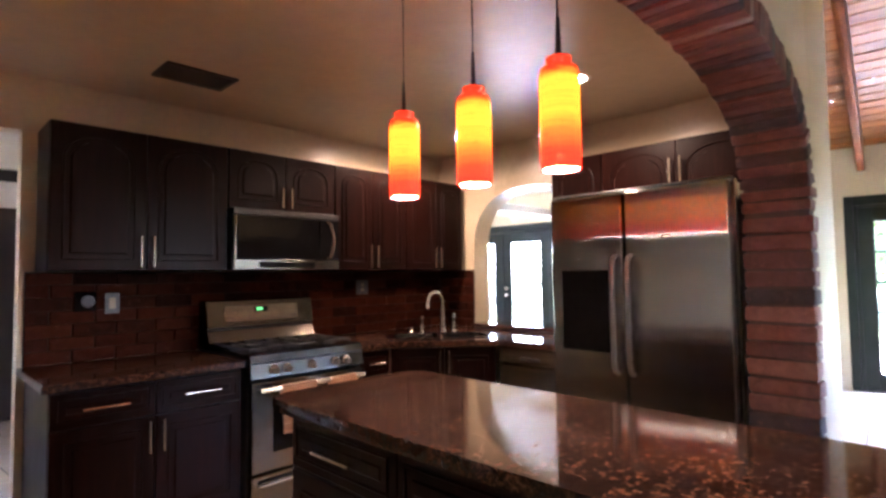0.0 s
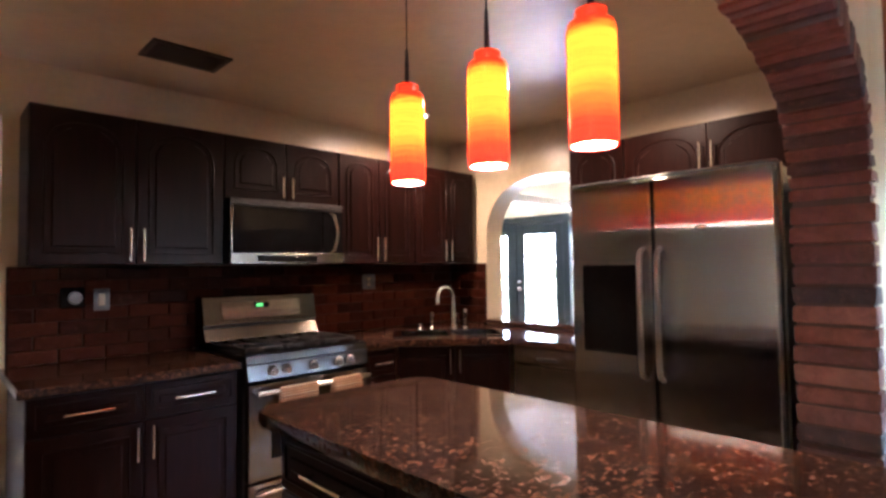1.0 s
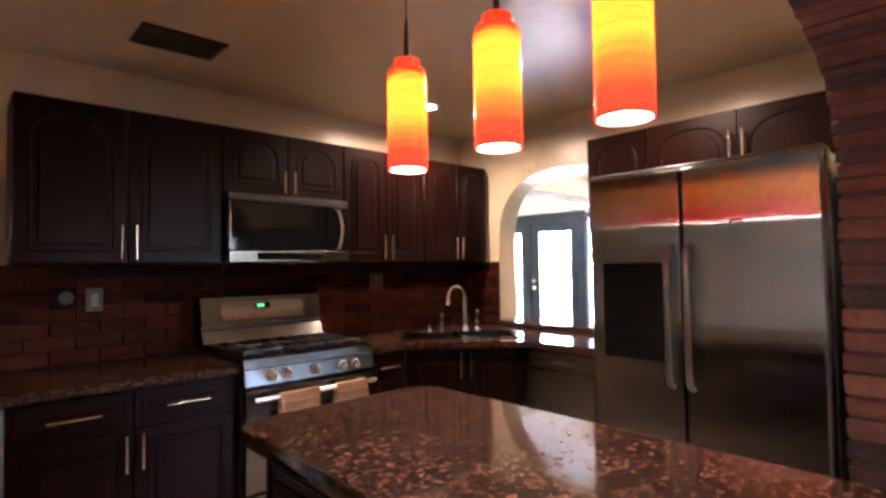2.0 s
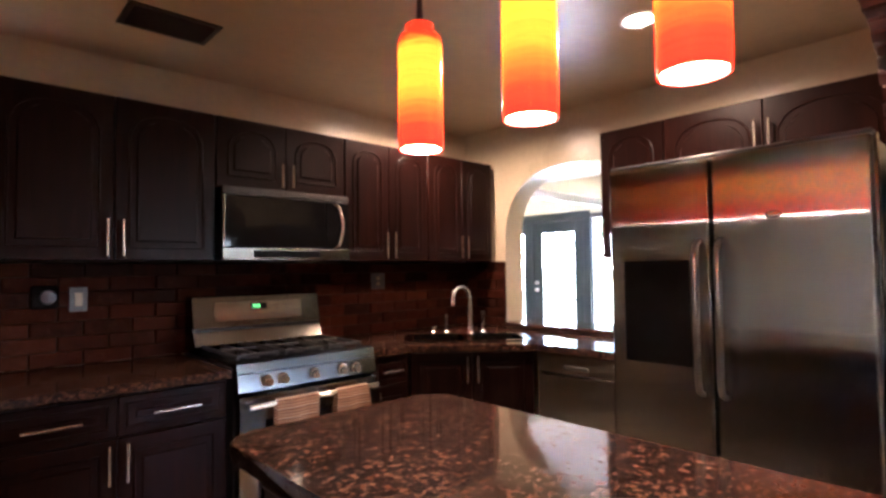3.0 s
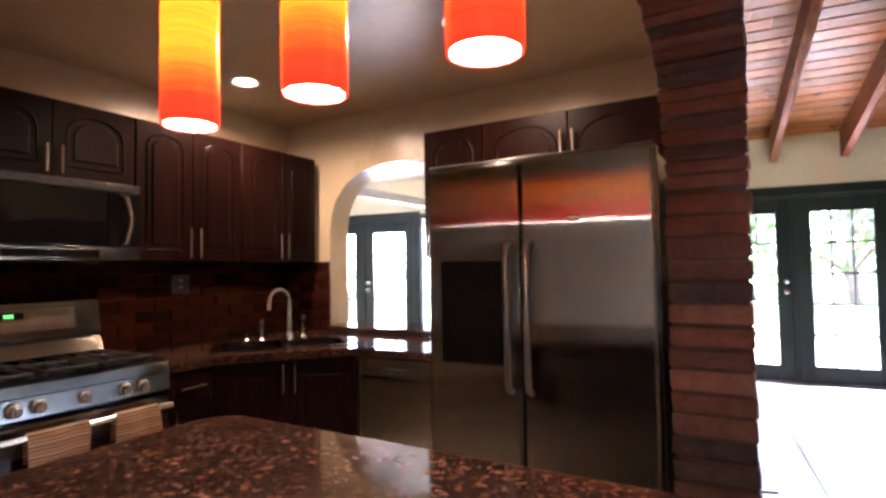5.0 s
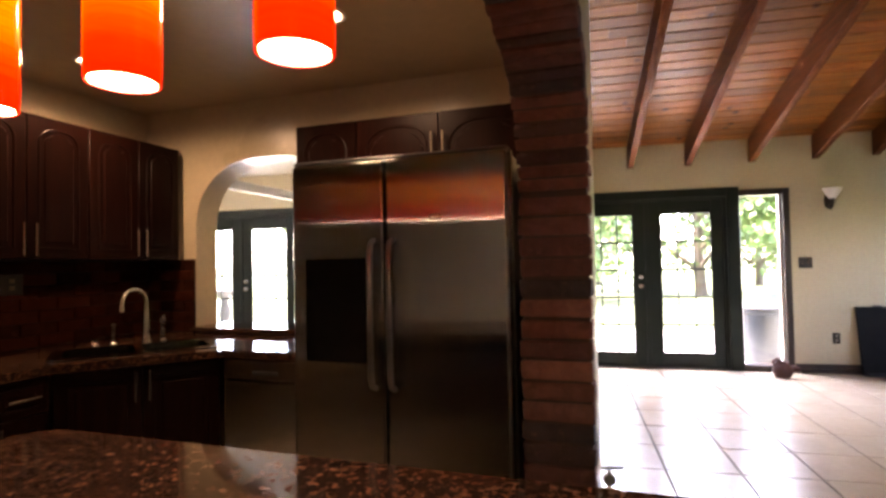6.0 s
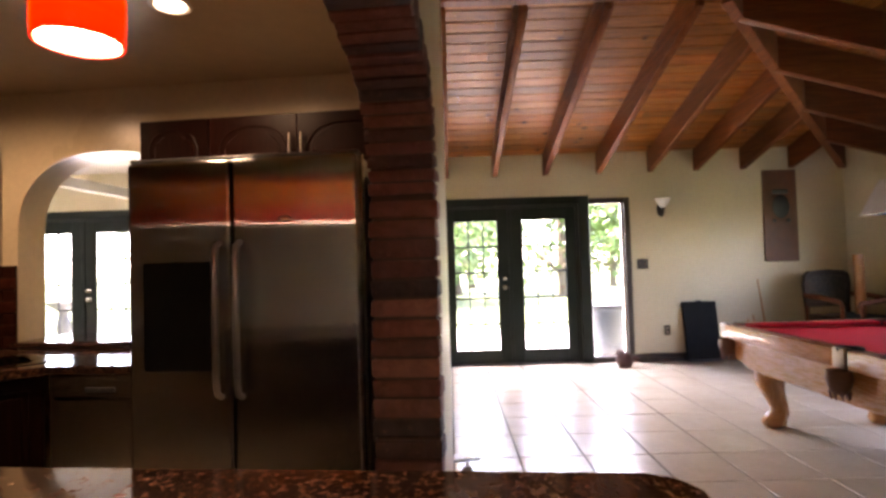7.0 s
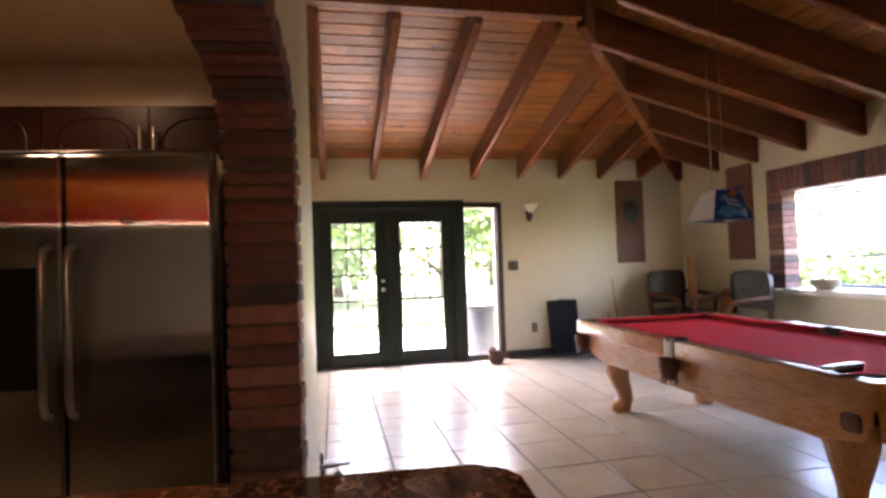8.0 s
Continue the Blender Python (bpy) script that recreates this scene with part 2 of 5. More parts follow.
def shade_glass():
    """Blown glass, yellow above and red below, lit by the bulb within."""
    m, nt, bs = mk("art_glass")
    tc = nt.nodes.new("ShaderNodeTexCoord")
    sx = nt.nodes.new("ShaderNodeSeparateXYZ")
    nt.links.new(tc.outputs["Object"], sx.inputs[0])
    v = coords(nt, (5, 5, 60), True)
    streak = noise_tex(nt, v, 1.5, 3, 0.6, 0.8)
    ad = nt.nodes.new("ShaderNodeMath")
    ad.operation = 'MULTIPLY_ADD'
    nt.links.new(streak, ad.inputs[0])
    ad.inputs[1].default_value = 0.05
    nt.links.new(sx.outputs[2], ad.inputs[2])
    mr = node(nt, "ShaderNodeMapRange")
    mr.inputs["From Min"].default_value, mr.inputs["From Max"].default_value = 0.0, 0.28
    nt.links.new(ad.outputs[0], mr.inputs["Value"])
    col = ramp(nt, mr.outputs[0], [(0.0, (0.75, 0.013, 0.0004)), (0.26, (0.85, 0.020, 0.0003)), (0.42, (0.95, 0.060, 0.0003)), (0.58, (1.0, 0.155, 0.0002)), (0.90, (1.0, 0.17, 0.0002)), (0.98, (0.3, 0.012, 0.001))])
    lines = noise_tex(nt, coords(nt, (3, 3, 160), True), 1.2, 4, 0.7, 0.5)
    col = mix(nt, col, ramp(nt, lines, [(0.34, (0.8, 0.62, 0.6)), (0.6, grey(1))]), 0.9, 'MULTIPLY')
    nt.links.new(mix(nt, col, grey(0.35), 1.0, 'MULTIPLY'), bs.inputs["Base Color"])
    nt.links.new(col, bs.inputs["Emission Color"])
    bs.inputs["Emission Strength"].default_value = 0.07
    bs.inputs["Roughness"].default_value = 0.15
    return m


M = {}
M["cab"] = wood("dark_cabinet_wood", (0.007, 0.0024, 0.002), (0.012, 0.0038, 0.0029), (0.021, 0.0062, 0.0044), axis=2, rough=0.34, coat=0.0, spec=0.09)
M["granite"] = granite_mat()
M["steel"] = steel_mat("brushed_steel", 0.34, 0.045, 0.5)
M["steel2"] = steel_mat("satin_steel", 0.15, 0.15, 0.35, (1.0, 0.92, 0.80))
M["bar"] = surface("satin_handle_steel", (0.30, 0.29, 0.28), (0.36, 0.35, 0.33), rough=0.3, vary=0.05, metal=1.0, relief=0.02)
M["chrome"] = surface("brushed_nickel", (0.62, 0.60, 0.57), (0.7, 0.68, 0.64), rough=0.22, vary=0.05, metal=1.0, relief=0.02)
M["blackglass"] = surface("black_glass", (0.006, 0.006, 0.007), (0.010, 0.010, 0.011), rough=0.06, vary=0.03, relief=0.0, spec=0.14)
M["black"] = surface("black_enamel", (0.010, 0.010, 0.011), (0.02, 0.02, 0.021), rough=0.4, relief=0.1)
M["iron"] = surface("cast_iron", (0.012, 0.012, 0.013), (0.025, 0.024, 0.023), rough=0.6, relief=0.4)
M["wall"] = surface("cream_wall_paint", (0.62, 0.53, 0.37), (0.68, 0.585, 0.42), scale=1.3, rough=0.30, vary=0.06, relief=0.10, fine=26, distance=0.004)
M["livwall"] = surface("cream_plaster_paint", (0.53, 0.465, 0.30), (0.59, 0.52, 0.345), scale=1.1, rough=0.42, vary=0.06, relief=0.12, fine=30, distance=0.004)
M["ceil"] = surface("tan_ceiling_paint", (0.54, 0.42, 0.27), (0.60, 0.47, 0.31), scale=1.2, rough=0.39, vary=0.05, relief=0.3, fine=11, distance=0.010, spec=0.45)
M["white"] = surface("white_wall_paint", (0.72, 0.69, 0.62), (0.78, 0.75, 0.68), scale=1.5, rough=0.4, relief=0.1, fine=30)
M["brick"] = brick_mat("arch_brick", [(0.0, (0.22, 0.102, 0.082)), (0.14, (0.17, 0.085, 0.075)), (0.28, (0.26, 0.112, 0.086)), (0.42, (0.105, 0.072, 0.070)), (0.52, (0.20, 0.096, 0.08)), (0.64, (0.31, 0.155, 0.12)), (0.76, (0.075, 0.060, 0.064)), (0.85, (0.24, 0.125, 0.105)), (0.95, (0.40, 0.25, 0.20))])
M["splash"] = brick_mat("backsplash_brick", [(0.0, (0.050, 0.013, 0.007)), (0.2, (0.040, 0.012, 0.007)), (0.4, (0.058, 0.015, 0.008)), (0.58, (0.034, 0.010, 0.006)), (0.74, (0.066, 0.018, 0.009)), (0.9, (0.026, 0.009, 0.006))], 0.10, 0.03)
M["mortar"] = surface("dark_mortar", (0.07, 0.05, 0.042), (0.11, 0.08, 0.066), rough=0.85, relief=0.5, fine=90)
M["mortarD"] = surface("stained_mortar", (0.016, 0.007, 0.005), (0.026, 0.010, 0.007), rough=0.8, relief=0.5, fine=90)
M["tile"] = surface("beige_floor_tile", (0.60, 0.495, 0.355), (0.70, 0.59, 0.44), scale=3.0, rough=0.25, vary=0.02, relief=0.05, fine=40, shuffle=True, dirt=(0.50, 0.43, 0.33))
M["grout"] = surface("grey_grout", (0.075, 0.06, 0.046), (0.11, 0.09, 0.07), rough=0.85, relief=0.4)
M["plank"] = wood("pine_ceiling_plank", (0.14, 0.042, 0.006), (0.28, 0.098, 0.014), (0.39, 0.150, 0.024), axis=1, rough=0.38, coat=0.0, spec=0.24, knots=True, island=True, low=0.5)
M["plankS"] = wood("pine_ceiling_plank_across", (0.14, 0.042, 0.006), (0.28, 0.098, 0.014), (0.39, 0.150, 0.024), axis=0, rough=0.42, coat=0.0, spec=0.25, knots=True, island=True, low=0.5)
M["beam"] = wood("stained_beam", (0.085, 0.026, 0.008), (0.14, 0.044, 0.013), (0.21, 0.071, 0.021), axis=0, rough=0.45, coat=0.0, scale=0.7, spec=0.15)
M["beamS"] = wood("stained_beam_across", (0.085, 0.026, 0.008), (0.14, 0.044, 0.013), (0.21, 0.071, 0.021), axis=1, rough=0.45, coat=0.0, scale=0.7, spec=0.15)
M["doorpaint"] = surface("dark_green_door_paint", (0.012, 0.017, 0.013), (0.018, 0.024, 0.018), rough=0.4, vary=0.06, relief=0.1, spec=0.2)
M["darktrim"] = surface("dark_brown_trim", (0.022, 0.013, 0.009), (0.034, 0.02, 0.013), rough=0.4, relief=0.1)
M["glass"] = glass_mat("window_glass")
M["oak"] = wood("honey_oak", (0.42, 0.165, 0.045), (0.49, 0.205, 0.06), (0.56, 0.25, 0.08), axis=0, rough=0.27, coat=0.4, low=0.88)
M["oakZ"] = wood("honey_oak_leg", (0.36, 0.14, 0.04), (0.48, 0.20, 0.06), (0.58, 0.27, 0.09), axis=2, rough=0.27, coat=0.4, low=0.88)
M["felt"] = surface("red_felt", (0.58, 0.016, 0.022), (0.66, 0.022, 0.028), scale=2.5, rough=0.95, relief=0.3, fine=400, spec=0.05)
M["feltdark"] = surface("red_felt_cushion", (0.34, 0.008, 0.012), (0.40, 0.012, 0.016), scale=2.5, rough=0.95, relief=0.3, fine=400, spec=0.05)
M["leather"] = surface("brown_leather", (0.10, 0.035, 0.016), (0.16, 0.055, 0.024), rough=0.5, relief=0.4, fine=80)
M["rubber"] = surface("black_rubber", (0.012, 0.012, 0.013), (0.02, 0.02, 0.021), rough=0.6, relief=0.2)
M["plate"] = surface("almond_plastic", (0.30, 0.25, 0.18), (0.36, 0.30, 0.22), rough=0.4, relief=0.0)
M["greyplate"] = surface("grey_plate", (0.07, 0.075, 0.085), (0.10, 0.11, 0.12), rough=0.35, relief=0.0)
M["art"] = shade_glass()
M["bulb"] = glow_mat("bulb_glow", (1.0, 0.80, 0.50), 1.8)
M["can"] = glow_mat("recessed_bulb_glow", (1.0, 0.82, 0.55), 0.7)
M["grass"] = surface("lawn_grass", (0.06, 0.09, 0.025), (0.12, 0.135, 0.05), scale=0.7, rough=0.9, relief=0.6, fine=30)
M["paving"] = surface("pale_paving", (0.46, 0.44, 0.40), (0.54, 0.52, 0.48), scale=1.2, rough=0.8, relief=0.3)
M["leaf"] = surface("leaf_green", (0.055, 0.11, 0.025), (0.11, 0.17, 0.045), scale=1.5, rough=0.6, relief=0.0)
M["bark"] = surface("tree_bark", (0.07, 0.05, 0.035), (0.12, 0.09, 0.06), rough=0.9, relief=0.6)
M["blue_bin"] = surface("grey_blue_plastic", (0.01, 0.016, 0.026), (0.016, 0.024, 0.036), rough=0.45)
M["fence"] = surface("weathered_fence", (0.30, 0.27, 0.23), (0.40, 0.36, 0.31), rough=0.85, stretch=(6, 6, 1), relief=0.4)


def towel_mat():
    m, nt, bs = mk("striped_towel")
    tc = nt.nodes.new("ShaderNodeTexCoord")
    sx = nt.nodes.new("ShaderNodeSeparateXYZ")
    nt.links.new(tc.outputs["Object"], sx.inputs[0])
    w = node(nt, "ShaderNodeMath")
    w.operation = 'MULTIPLY'
    w.inputs[1].default_value = 23.0
    nt.links.new(sx.outputs[2], w.inputs[0])
    f = node(nt, "ShaderNodeMath")
    f.operation = 'FRACT'
    nt.links.new(w.outputs[0], f.inputs[0])
    col = ramp(nt, f.outputs[0], [(0.0, (0.36, 0.22, 0.13)), (0.22, (0.16, 0.06, 0.03)), (0.36, (0.45, 0.33, 0.22)), (0.55, (0.27, 0.12, 0.06)), (0.7, (0.42, 0.28, 0.17)), (0.86, (0.20, 0.085, 0.045))], 'CONSTANT')
    n = noise_tex(nt, coords(nt), 300, 3)
    nt.links.new(mix(nt, col, ramp(nt, n, [(0.3, grey(0.6)), (0.7, grey(1))]), 0.6, 'MULTIPLY'), bs.inputs["Base Color"])
    bs.inputs["Roughness"].default_value = 0.95
    bump(nt, bs, n, 0.6, 0.003)
    return m


M["towel"] = towel_mat()

# ---- kitchen shell ----
NW, EW, CEIL = 3.80, 3.68, 2.44          # north wall, east wall, ceiling
JX, AY0, AY1 = 2.59, 0.62, 0.876         # arch: east jamb, south and north face
ACX, AA, AZ, AB = 1.20, 1.39, 1.56, 0.55  # arch: centre, half span, spring, rise


def wall(name, bm, material, label):
    return solo(name, bm, material, I4, label, "wall", kind="structure")


# north wall, with the passage to the hall at its west end
bm = box(B(), 0.50, EW + 0.2, NW, NW + 0.12, 0, CEIL)
box(bm, -0.50, 0.50, NW, NW + 0.12, 2.14, CEIL)
box(bm, -1.6, -0.50, NW, NW + 0.12, 0, CEIL)
wall("wall_north", bm, M["wall"], "cream glossy painted kitchen wall above the cabinets")

# east wall, with the arched pass-through
PY0, PY1, PZ0, PZS, PZT = 2.16, 3.36, 0.872, 1.55, 2.055
pc, ph = (PY0 + PY1) / 2, (PY1 - PY0) / 2


def pass_z(y):
    d = min(1.0, abs((y - pc) / ph))
    return PZS + (PZT - PZS) * (1 - d ** 2.4) ** (1 / 2.4)


bm = B()
box(bm, EW, EW + 0.20, PY1, NW, 0, CEIL)
box(bm, EW, EW + 0.20, 0.80, PY0, 0, CEIL)
box(bm, EW, EW + 0.20, PY0, PY1, 0, PZ0)
ys = [pc + ph * math.sin(math.pi / 2 * (k / 20 - 1)) for k in range(41)]
poly = [(y, pass_z(y)) for y in ys] + [(PY1, CEIL), (PY0, CEIL)]
prism(bm, poly, "x", EW, EW + 0.20)
wall("wall_east", bm, M["wall"], "cream painted wall with an arched pass-through opening")

# the wall that carries the brick arch
RING = 0.105
bm = B()
oa = AA + RING


def outer_z(x):
    d = min(1.0, abs((x - ACX) / oa))
    return AZ + (AB + RING) * (1 - d ** 3.0) ** (1 / 3.0)


xs2 = [ACX + oa * math.sin(math.pi / 2 * (k / 30 - 1)) for k in range(61)]
WT = 4.2
prism(bm, [(x, outer_z(x)) for x in xs2] + [(ACX + oa, WT), (ACX - oa, WT)], "y", AY0 + 0.012, AY1 - 0.012)
box(bm, ACX + oa, 3.14, AY0 + 0.012, AY1 - 0.012, 0, WT, 0.015, 2)
box(bm, -3.0, ACX - oa, AY0 + 0.012, AY1 - 0.012, 0, WT)
wall("wall_arch", bm, M["livwall"], "cream plaster wall round the brick arch")
bm = box(B(), 3.13, EW + 0.2, 0.76, AY1 - 0.013, 0, WT)
wall("wall_return", bm, M["livwall"], "short cream wall behind the refrigerator")
bm = box(B(), -1.72, -1.6, AY1 - 0.012, NW + 0.12, 0, CEIL)
wall("wall_west", bm, M["wall"], "plain cream kitchen wall")
bm = box(B(), -1.6, EW, AY1 - 0.012, NW, CEIL, CEIL + 0.1)
solo("ceiling", bm, M["ceil"], I4, "tan semi-gloss kitchen ceiling with trowelled texture", "ceiling", kind="structure")

# hall beyond the passage
bm = box(B(), -2.0, 3.0, 6.8, 6.92, 0, 2.42)
wall("wall_hall", bm, M["white"], "pale wall at the end of the hall")
# slit from y 4.4 to 4.5 added, unseen, to let sky light in
bm = box(B(), -2.12, -2.0, NW + 0.12, 4.4, 0, 2.42)
box(bm, -2.12, -2.0, 4.5, 6.92, 0, 2.42)
box(bm, 2.2, 2.32, NW + 0.12, 6.8, 0, 2.42)
wall("wall_hall_side", bm, M["white"], "pale plain hall wall")
bm = box(B(), -2.12, 2.32, NW + 0.12, 6.92, 2.42, 2.5)
solo("ceiling_hall", bm, M["white"], I4, "white flat hall ceiling", "ceiling", kind="structure")
bm = box(B(), -2.0, 2.2, 6.765, 6.797, 2.29, 2.40, 0.008)
solo("trim", bm, M["darktrim"], I4, "dark wooden crown moulding along the hall wall", "moulding", kind="structure")

# ---- living room shell, turned five degrees against the kitchen ----
LM = pose(7.62, -0.30, 0, 0, 0, 5)     # its origin: foot of the east wall, u east, v north
SV, RU, RP, RZ = -3.75, -2.95, 0.27, 2.685   # south wall, ridge line, roof pitch, eaves


def lwall(name, bm, material, label):
    return solo(name, bm, material, LM, label, "wall", kind="structure")


D1 = (-0.49, 1.50)      # french doors
SL = (-1.01, -0.49)     # side light
D2 = (5.10, 7.08)       # french doors of the dining end
SL2 = (4.58, 5.10)      # side light of the dining end
bm = B()
for a, b in ((SV - 0.15, SL[0]), (D1[1], SL2[0]), (D2[1], 8.2)):
    box(bm, 0, 0.15, a, b, 0, 2.9)
for a, b, c in ((SL[0], SL[1], 2.10), (SL2[0], SL2[1], 2.10), (D1[0], D1[1], 2.14), (D2[0], D2[1], 2.14)):
    box(bm, 0, 0.15, a, b, c, 2.9)
lwall("wall_living_east", bm, M["livwall"], "cream plaster wall with dark french doors")
WU0, WU1, WZ0, WZ1 = -4.35, -1.845, 0.86, 1.97
bm = B()
box(bm, WU1 + 0.22, 0, SV - 0.15, SV, 0, 2.9)
box(bm, -11.2, WU0 - 0.22, SV - 0.15, SV, 0, 2.9)
box(bm, WU0 - 0.22, WU1 + 0.22, SV - 0.15, SV, 0, WZ0)
box(bm, WU0 - 0.22, WU1 + 0.22, SV - 0.15, SV, WZ1 + 0.27, 2.9)
lwall("wall_living_south", bm, M["livwall"], "cream plaster wall with a brick-trimmed window")
bm = box(B(), -11.35, -11.2, SV - 0.15, 3.0, 0, 4.2)
lwall("wall_living_west", bm, M["livwall"], "plain cream plaster wall")
bm = box(B(), -3.75, 0, 1.78, 1.90, 0, 3.7)
lwall("wall_dining", bm, M["livwall"], "plain pale wall beside the dining end")
bm = box(B(), -5.0, 0.0, 8.05, 8.2, 0, 2.9)
lwall("wall_dining_north", bm, M["livwall"], "plain pale dining wall")
bm = box(B(), -4.6, 0.0, 1.90, 8.05, 2.62, 2.72)
solo("ceiling_dining", bm, M["white"], LM, "white flat ceiling of the dining end", "ceiling", kind="structure")
bm = box(B(), EW + 0.2, 7.2, 4.52, 4.60, 2.16, 2.27, 0.008)
solo("ceiling_beam", bm, M["white"], I4, "white painted beam under the dining ceiling", "beam", kind="structure")


# added unseen lamp above the french doors, outside the wall, boosting the sky's daylight
lamp("sky_fill_lamp", 'AREA', LM @ pose(1.6, 0.3, 2.9, 0, 90, 0), 30, (0.93, 0.96, 1.0), size=(1.6, 4.0))


# plank ceilings
def plank_row(bm, along, a0, a1, k0, k1, place):
    """One board between the lines k0 and k1 up the slope, cut to length."""
    vs = []
    for (k, top) in ((k0 + 0.009, 0), (k1 - 0.009, 0), (k1 - 0.0005, 1), (k0 + 0.0005, 1)):
        vs.append((k, top))
    lo = [bm.verts.new(place(a0[i], k, t)) for i, (k, t) in enumerate(vs)]
    hi = [bm.verts.new(place(a1[i], k, t)) for i, (k, t) in enumerate(vs)]
    bm.faces.new(lo)
    bm.faces.new(hi)
    for i in range(4):
        bm.faces.new((lo[i], lo[(i + 1) % 4], hi[(i + 1) % 4], hi[i]))


def slope_e(a, k, t):
    return (-k, a, RZ + RP * k + 0.02 * t)


def slope_s(a, k, t):
    return (a, SV + k, RZ + RP * k + 0.02 * t)


rng = random.Random(4)
bm = B()
PW, NPL = 2.97 / 22, 22
for r in range(NPL):
    k0, k1 = r * PW, (r + 1) * PW
    cuts = [SV]
    while cuts[-1] < 1.78:
        cuts.append(cuts[-1] + rng.uniform(1.4, 3.2))
    cuts[-1] = 1.78
    for c, d in zip(cuts, cuts[1:]):
        lo = [max(c + 0.002, SV + k) for k in (k0, k1, k1, k0)]
        hi = [d] * 4
        if d - lo[1] > 0.05:
            plank_row(bm, 1, lo, hi, k0, k1, slope_e)
solo("ceiling_east_slope", bm, M["plank"], LM, "sloping ceiling of knotty varnished pine boards", "ceiling", kind="structure", sharp=20)
bm = B()
for r in range(NPL):
    k0, k1 = r * PW, (r + 1) * PW
    cuts = [-11.2]
    while cuts[-1] < 0:
        cuts.append(cuts[-1] + rng.uniform(1.8, 3.4))
    cuts[-1] = 0
    for c, d in zip(cuts, cuts[1:]):
        hi = [min(d - 0.002, -k) for k in (k0, k1, k1, k0)]
        lo = [c] * 4
        if hi[1] - c > 0.05:
            plank_row(bm, 0, lo, hi, k0, k1, slope_s)
solo("ceiling_south_slope", bm, M["plankS"], LM, "sloping ceiling of varnished pine boards over the window", "ceiling", kind="structure", sharp=20)
RT = RZ - RP * RU
bm = box(B(), -11.2, RU, SV - RU, 1.9, RT + 0.01, RT + 0.06)
box(bm, -11.2, 0.15, SV - 0.15, 3.0, RT + 0.10, RT + 0.16)
box(bm, -11.2, -3.75, 1.78, 3.0, RT + 0.01, RT + 0.06)
solo("ceiling_upper", bm, M["plankS"], LM, "flat pine ceiling over the middle of the room", "ceiling", kind="structure")


# rafters
def rafter(name, p0, p1, w, h, material, label):
    """A plumb-sided beam whose top follows the roof from p0 to p1."""
    p0, p1 = Vector(p0), Vector(p1)
    d = Vector((p1.x - p0.x, p1.y - p0.y, 0)).normalized()
    s = Vector((-d.y, d.x, 0)) * (w / 2)
    bm = B()
    lo, hi = [], []
    for p, row in ((p0, lo), (p1, hi)):
        for side, z in ((-1, 0), (1, 0), (1, -h), (-1, -h)):
            row.append(bm.verts.new(p + s * side + Vector((0, 0, z))))
    bm.faces.new(lo)
    bm.faces.new(hi)
    for i in range(4):
        bm.faces.new((lo[i], lo[(i + 1) % 4], hi[(i + 1) % 4], hi[i]))
    bmesh.ops.bevel(bm, geom=list(bm.edges), offset=0.006, segments=1, affect='EDGES')
    return solo(name, bm, material, LM, label, "rafter", "roof rafters", "structure")


for v in (1.328, 0.70, 0.049, -0.635, -1.29, -1.88, -2.475, -3.09):
    run = min(2.91, v - SV) - 0.02
    if run > 0.1:
        rafter("rafter", (-0.002, v, RZ - 0.003), (-run, v, RZ - 0.003 + RP * run), 0.072, 0.27, M["beam"], "reddish stained timber rafter under pine boards")
for k in range(15):
    u = -0.80 - 0.66 * k
    run = min(2.91, -u) - 0.02
    rafter("rafter", (u, SV + 0.002, RZ - 0.003), (u, SV + run, RZ - 0.003 + RP * run), 0.072, 0.31, M["beamS"], "dark stained timber rafter in shade")
rafter("hip_rafter", (-0.03, SV + 0.03, RZ + 0.0), (RU, SV - RU, RT), 0.085, 0.30, M["beam"], "stained hip rafter running to the room corner")
bm = box(B(), RU - 0.05, RU + 0.05, SV - RU, 1.77, RT - 0.24, RT - 0.005, 0.006)
solo("ridge_beam", bm, M["beam"], LM, "long stained ridge beam", "beam", kind="structure")


# ---- french doors and side light ----
def frame_box(bm, u0, u1, v0, v1, z0, z1, b=0.004):
    return box(bm, u0, u1, v0, v1, z0, z1, b)


